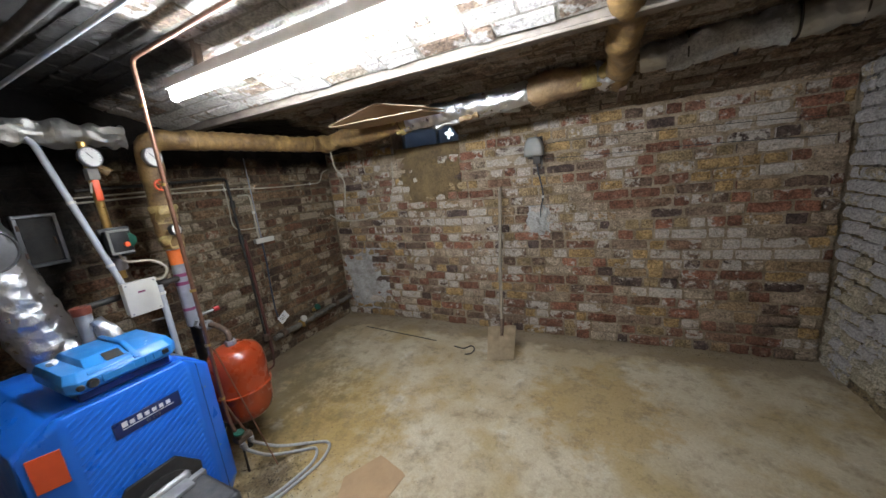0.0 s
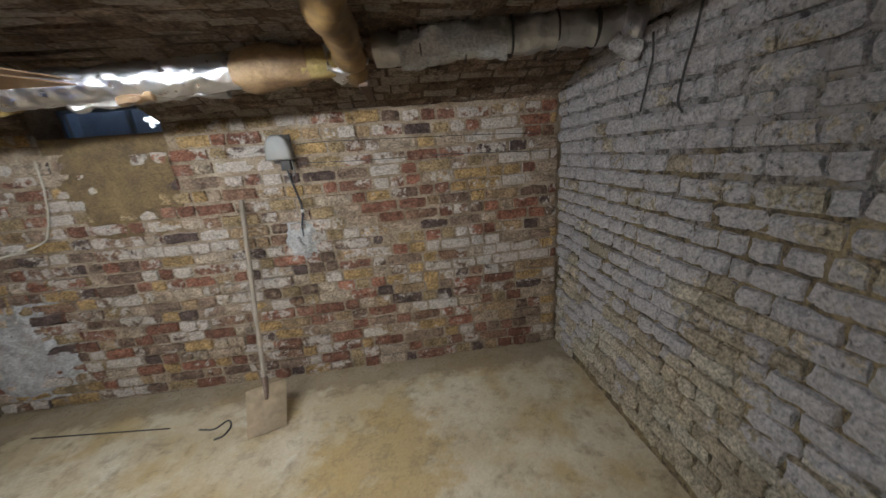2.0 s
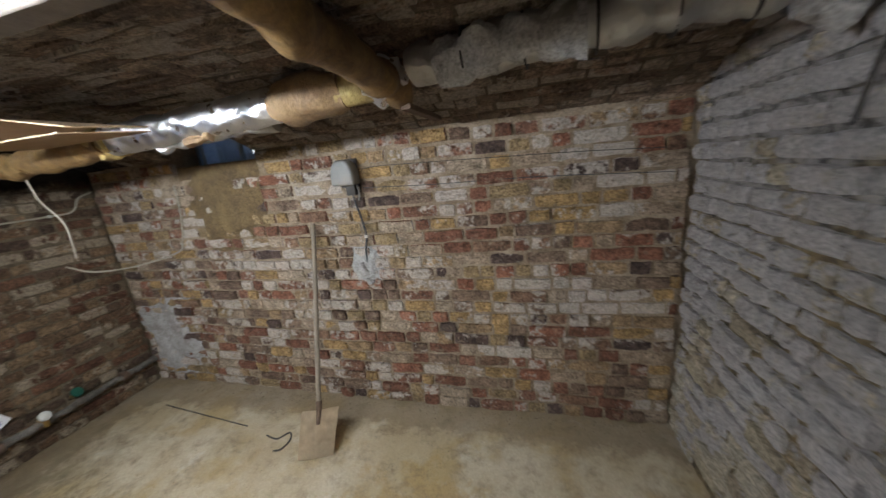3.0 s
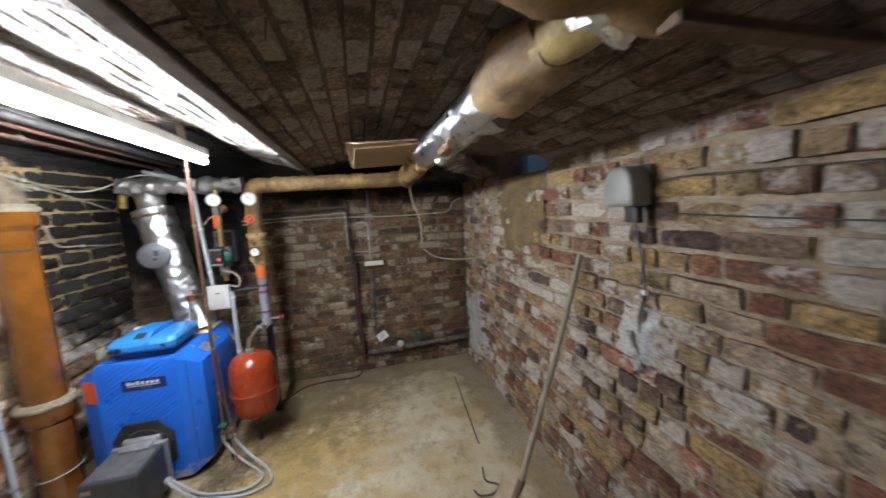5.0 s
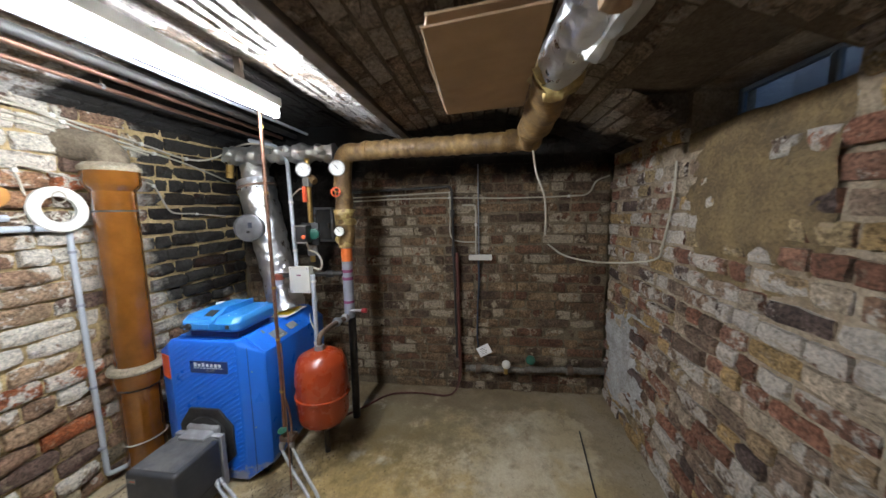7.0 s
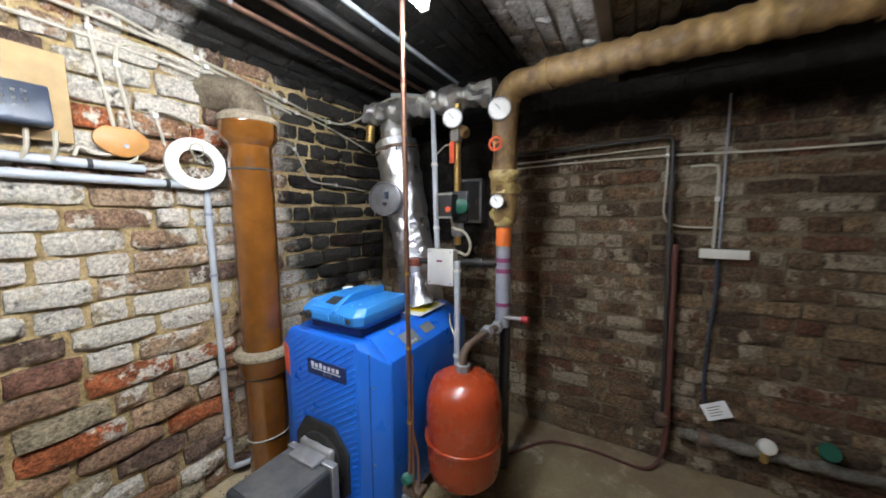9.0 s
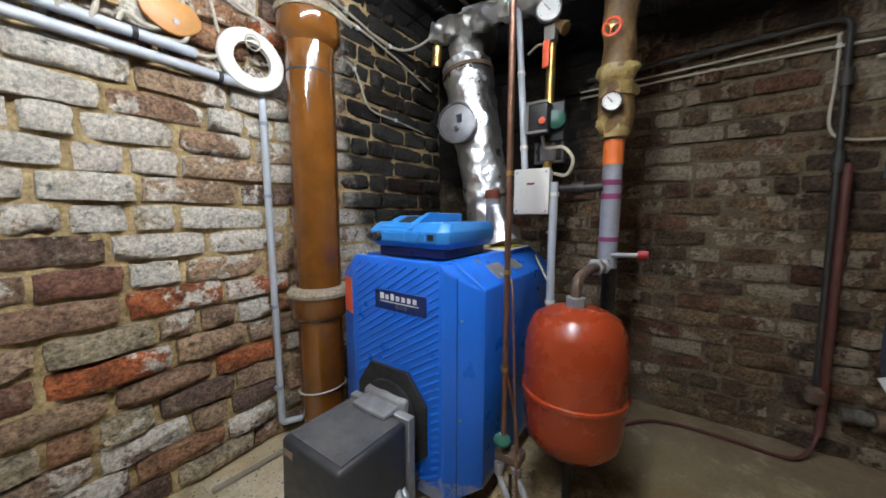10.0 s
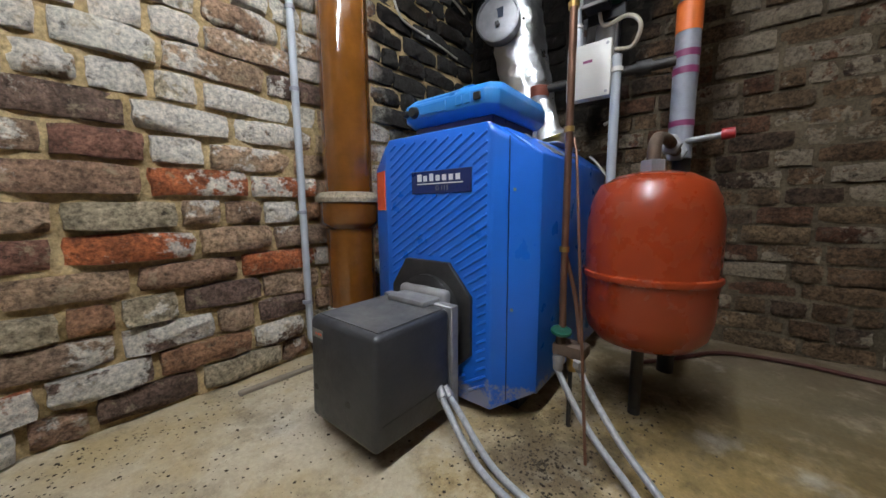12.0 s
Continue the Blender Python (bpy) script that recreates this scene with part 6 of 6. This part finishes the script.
def crumb(x, y, r):
    """One angular crumb lying on the floor."""
    k = len(crumb_v)
    h = r * rng.uniform(0.4, 0.9)
    turn = rng.uniform(0, math.tau)
    for q in range(5):
        w = turn + q * math.tau / 5
        d = r * rng.uniform(0.7, 1.2)
        crumb_v.append((x + d * math.cos(w), y + d * math.sin(w), FZ + 0.0005))
    crumb_v.append((x + r * 0.2, y, FZ + h))
    for q in range(5):
        crumb_f.append((k + q, k + (q + 1) % 5, k + 5))


for _ in range(1000):
    w, d = rng.uniform(0, math.tau), abs(rng.gauss(0, 0.2))
    crumb(-2.0 + 1.1 * d * math.cos(w), 2.08 + d * math.sin(w), rng.choice((0.0015, 0.002, 0.003, 0.005)) * rng.uniform(0.7, 1.3))
for _ in range(450):
    crumb(rng.uniform(-3.3, 1.7), rng.uniform(0.95, 4.7), rng.choice((0.001, 0.002, 0.003)) * rng.uniform(0.7, 1.4))
for _ in range(1100):
    crumb(rng.uniform(-2.1, -0.6), 0.86 + abs(rng.gauss(0, 0.45)), rng.choice((0.0012, 0.002, 0.003, 0.005)) * rng.uniform(0.7, 1.4))
for _ in range(900):
    crumb(rng.uniform(-3.4, 1.85), 0.83 + abs(rng.gauss(0, 0.07)), rng.choice((0.0015, 0.002, 0.004)) * rng.uniform(0.7, 1.4))
for _ in range(900):
    crumb(rng.uniform(-3.4, 1.85), 4.77 - abs(rng.gauss(0, 0.07)), rng.choice((0.0015, 0.002, 0.004)) * rng.uniform(0.7, 1.4))
me = bpy.data.meshes.new("dirt_crumbs")
me.from_pydata(crumb_v, [], crumb_f)
me.materials.append(M_crumbs)
tagged(new("dirt_crumbs", me), "dark crumbs of soot and mortar scattered on the floor", "dirt", "", "stuff")

# ---- bricks of the walls ----
def brick_mesh(name, length, height, material, rng, depth=0.06, wear=0.007, rise=0.011):
    """One worn brick: an uneven face with rounded rims, lying in x (length) and z (height), face towards -y, about its middle."""
    nx, nz = 5, 4
    verts, faces = [], []
    grid = {}
    for j in range(nz):
        for i in range(nx):
            u, v = i / (nx - 1), j / (nz - 1)
            rim = i in (0, nx - 1) or j in (0, nz - 1)
            corner = i in (0, nx - 1) and j in (0, nz - 1)
            x = (u - 0.5) * length + rng.uniform(-wear, wear) * 0.6
            z = (v - 0.5) * height + rng.uniform(-wear, wear) * 0.6
            if rim:
                x -= math.copysign(wear * 0.5, x) * (i in (0, nx - 1))
                z -= math.copysign(wear * 0.4, z) * (j in (0, nz - 1))
            if corner:
                x, z = x * rng.uniform(0.97, 1.0), z * rng.uniform(0.92, 1.0)
            y = rng.uniform(-rise, rise) * 0.7 + (rise * 0.45 if rim else -rise * 0.2) + (rise * 0.5 if corner else 0)
            grid[i, j] = len(verts)
            verts.append((x, y, z))
    for j in range(nz - 1):
        for i in range(nx - 1):
            faces.append((grid[i, j], grid[i + 1, j], grid[i + 1, j + 1], grid[i, j + 1]))
    ring = [(i, 0) for i in range(nx)] + [(nx - 1, j) for j in range(1, nz)] + [(i, nz - 1) for i in range(nx - 2, -1, -1)] + [(0, j) for j in range(nz - 2, 0, -1)]
    back = []
    for i, j in ring:
        x, _, z = verts[grid[i, j]]
        back.append(len(verts))
        verts.append((x * 1.02, depth, z * 1.04))
    for k in range(len(ring)):
        a, b = ring[k], ring[(k + 1) % len(ring)]
        faces.append((grid[b], grid[a], back[k], back[(k + 1) % len(ring)]))
    me = bpy.data.meshes.new(name)
    me.from_pydata(verts, [], faces)
    me.materials.append(material)
    me.shade_smooth()
    me.set_sharp_from_angle(angle=0.9)
    return me


def brick_wall(wall, start, end, top, course, material, rest_material, near, skip=None, seed=1, rise=0.011, tilt=0.0, gap=0.016, sag=0.0, long=0.335, short=0.165, share=(0.72, 0.42), jut=1.0):
    """Lays bricks on the wall's face from start to end (x, y pairs, the room on the right-hand side): the 300 in the stretch near as
    parts, the others joined into one."""
    rng = random.Random(seed)
    a, b = Vector((*start, FZ)), Vector((*end, FZ))
    u = (b - a).normalized()
    length = (b - a).length
    turn = math.atan2(u.y, u.x)
    n = Vector((-u.y, u.x, 0))
    kinds = {}
    for kind, size in (("long", long), ("short", short)):
        kinds[kind] = [brick_mesh("brick", size - gap, course - gap * 0.8, material, rng, rise=rise) for _ in range(9)]
    base = wall.location.copy()
    joined_v, joined_f = [], []
    count = 0
    rows = int(top / course) + 1
    for r in range(rows):
        s = -rng.uniform(0.0, 0.2)
        mode = r % 2
        while s < length:
            kind = "long" if rng.random() < share[mode == 0] else "short"
            w = (long if kind == "long" else short) * rng.choice((rng.uniform(0.9, 1.1), rng.uniform(0.72, 1.2)))
            s0, s1 = max(s, 0.004), min(s + w, length - 0.004)
            s += w
            if s1 - s0 < 0.05:
                continue
            mid = (s0 + s1) / 2
            z = FZ + (r + 0.5) * course + sag * noise.noise(Vector((mid * 0.45, r * 0.12, seed))) + rng.uniform(-0.004, 0.004)
            if z + course * 0.5 > top + 0.03 or z < FZ + course * 0.4:
                continue
            p = a + u * mid
            if skip and skip(p.x, p.y, z):
                continue
            me = rng.choice(kinds[kind])
            own = (long if kind == "long" else short)
            flip = rng.choice((0, math.pi))
            m = (Matrix.Translation((p.x, p.y, z)) @ Matrix.Translation(n * jut * rng.uniform(-0.010, 0.008)) @ Matrix.Rotation(turn, 4, "Z") @ Matrix.Rotation(rng.gauss(0, 0.012) + tilt, 4, "Y")
                 @ Matrix.Rotation(flip, 4, "Y") @ Matrix.Diagonal(((s1 - s0) / own, 1, rng.uniform(0.93, 1.04), 1)))
            if near(p.x, p.y, z) and count < 300:
                ob = new("brick", me)
                ob.parent = wall
                ob.matrix_basis = Matrix.Translation(-base) @ m
                count += 1
            else:
                k = len(joined_v)
                joined_v.extend(m @ v.co for v in me.vertices)
                joined_f.extend(tuple(k + i for i in f.vertices) for f in me.polygons)
    if joined_v:
        me = bpy.data.meshes.new("brickwork")
        me.from_pydata([v - base for v in joined_v], [], joined_f)
        me.materials.append(rest_material)
        me.shade_smooth()
        me.set_sharp_from_angle(angle=0.9)
        ob = new("brickwork", me)
        ob.parent = wall
        tagged(ob, kind="stuff")


def mortar_bed(wall, start, end, top, material, recess, amp, seed, skip=None, step=0.024):
    """The uneven mortar face between and over the bricks, now deep in the joints and now smeared level with the bricks."""
    a, b = Vector((*start, FZ)), Vector((*end, FZ))
    u = (b - a).normalized()
    n = Vector((-u.y, u.x, 0))
    nx, nz = int((b - a).length / step), int(top / step)
    base = wall.location
    verts, faces = [], []
    for j in range(nz + 1):
        for i in range(nx + 1):
            p = a + (b - a) * (i / nx) + Vector((0, 0, top * j / nz))
            d = recess + amp * (1.4 * noise.noise(p * 2.1 + Vector((seed, 0, 0))) + 0.8 * noise.noise(p * 7.0 + Vector((0, seed, 0))) + 0.8 * noise.noise(p * 19.0))
            verts.append(p + n * max(d, -0.004) - base)
    for j in range(nz):
        for i in range(nx):
            k = j * (nx + 1) + i
            p = a + (b - a) * ((i + 0.5) / nx)
            if skip and skip(p.x, p.y, top * (j + 0.5) / nz):
                continue
            faces.append((k, k + 1, k + nx + 2, k + nx + 1))
    me = bpy.data.meshes.new("mortar_bed")
    me.from_pydata(verts, [], faces)
    me.materials.append(material)
    me.shade_smooth()
    ob = new("mortar_bed", me)
    ob.parent = wall
    return ob


in_window = lambda x, y, z: WIN[0] - 0.01 < x < WIN[1] + 0.01 and z > WIN[2] - 0.01
mortar_bed(wall_north, (XW, YN), (XE, YN), 2.66, M_mortar_n, 0.024, 0.011, 1.0, in_window)
mortar_bed(wall_south, (XE, YS), (XW, YS), 2.95, M_mortar_s, 0.031, 0.013, 2.0)
mortar_bed(wall_west, (XW, YS), (XW, YN), 2.95, M_mortar_w, 0.018, 0.0075, 3.0)
mortar_bed(wall_east, (XE, YN), (XE, YS), 2.95, M_mortar_e, 0.033, 0.014, 4.0)

# the room lies to the right of each wall's line, so that the faces look inwards
brick_wall(wall_north, (XW, YN), (XE, YN), 2.52, 0.108, M_brick_n, M_brick_ni, lambda x, y, z: -2.4 < x < 1.9 and z < 2.1,
           lambda x, y, z: (WIN[0] - 0.05 < x < WIN[1] + 0.05 and z > WIN[2] - 0.05), seed=3, rise=0.012, gap=0.019, sag=0.05, long=0.30, short=0.155, share=(0.5, 0.3), jut=1.7)
brick_wall(wall_south, (XE, YS), (XW, YS), 2.85, 0.121, M_brick_s, M_brick_si, lambda x, y, z: -3.4 < x < -0.7, seed=5, rise=0.019, gap=0.019, sag=0.045, jut=1.5)
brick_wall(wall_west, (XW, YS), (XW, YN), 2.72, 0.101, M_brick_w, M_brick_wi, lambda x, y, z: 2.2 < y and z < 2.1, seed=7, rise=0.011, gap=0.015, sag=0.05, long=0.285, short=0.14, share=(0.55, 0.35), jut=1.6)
brick_wall(wall_east, (XE, YN), (XE, YS), 2.85, 0.111, M_brick_e, M_brick_ei, lambda x, y, z: y > 2.6, seed=9, rise=0.017, gap=0.020, sag=0.06, jut=1.3, share=(0.6, 0.4), long=0.275, short=0.14)
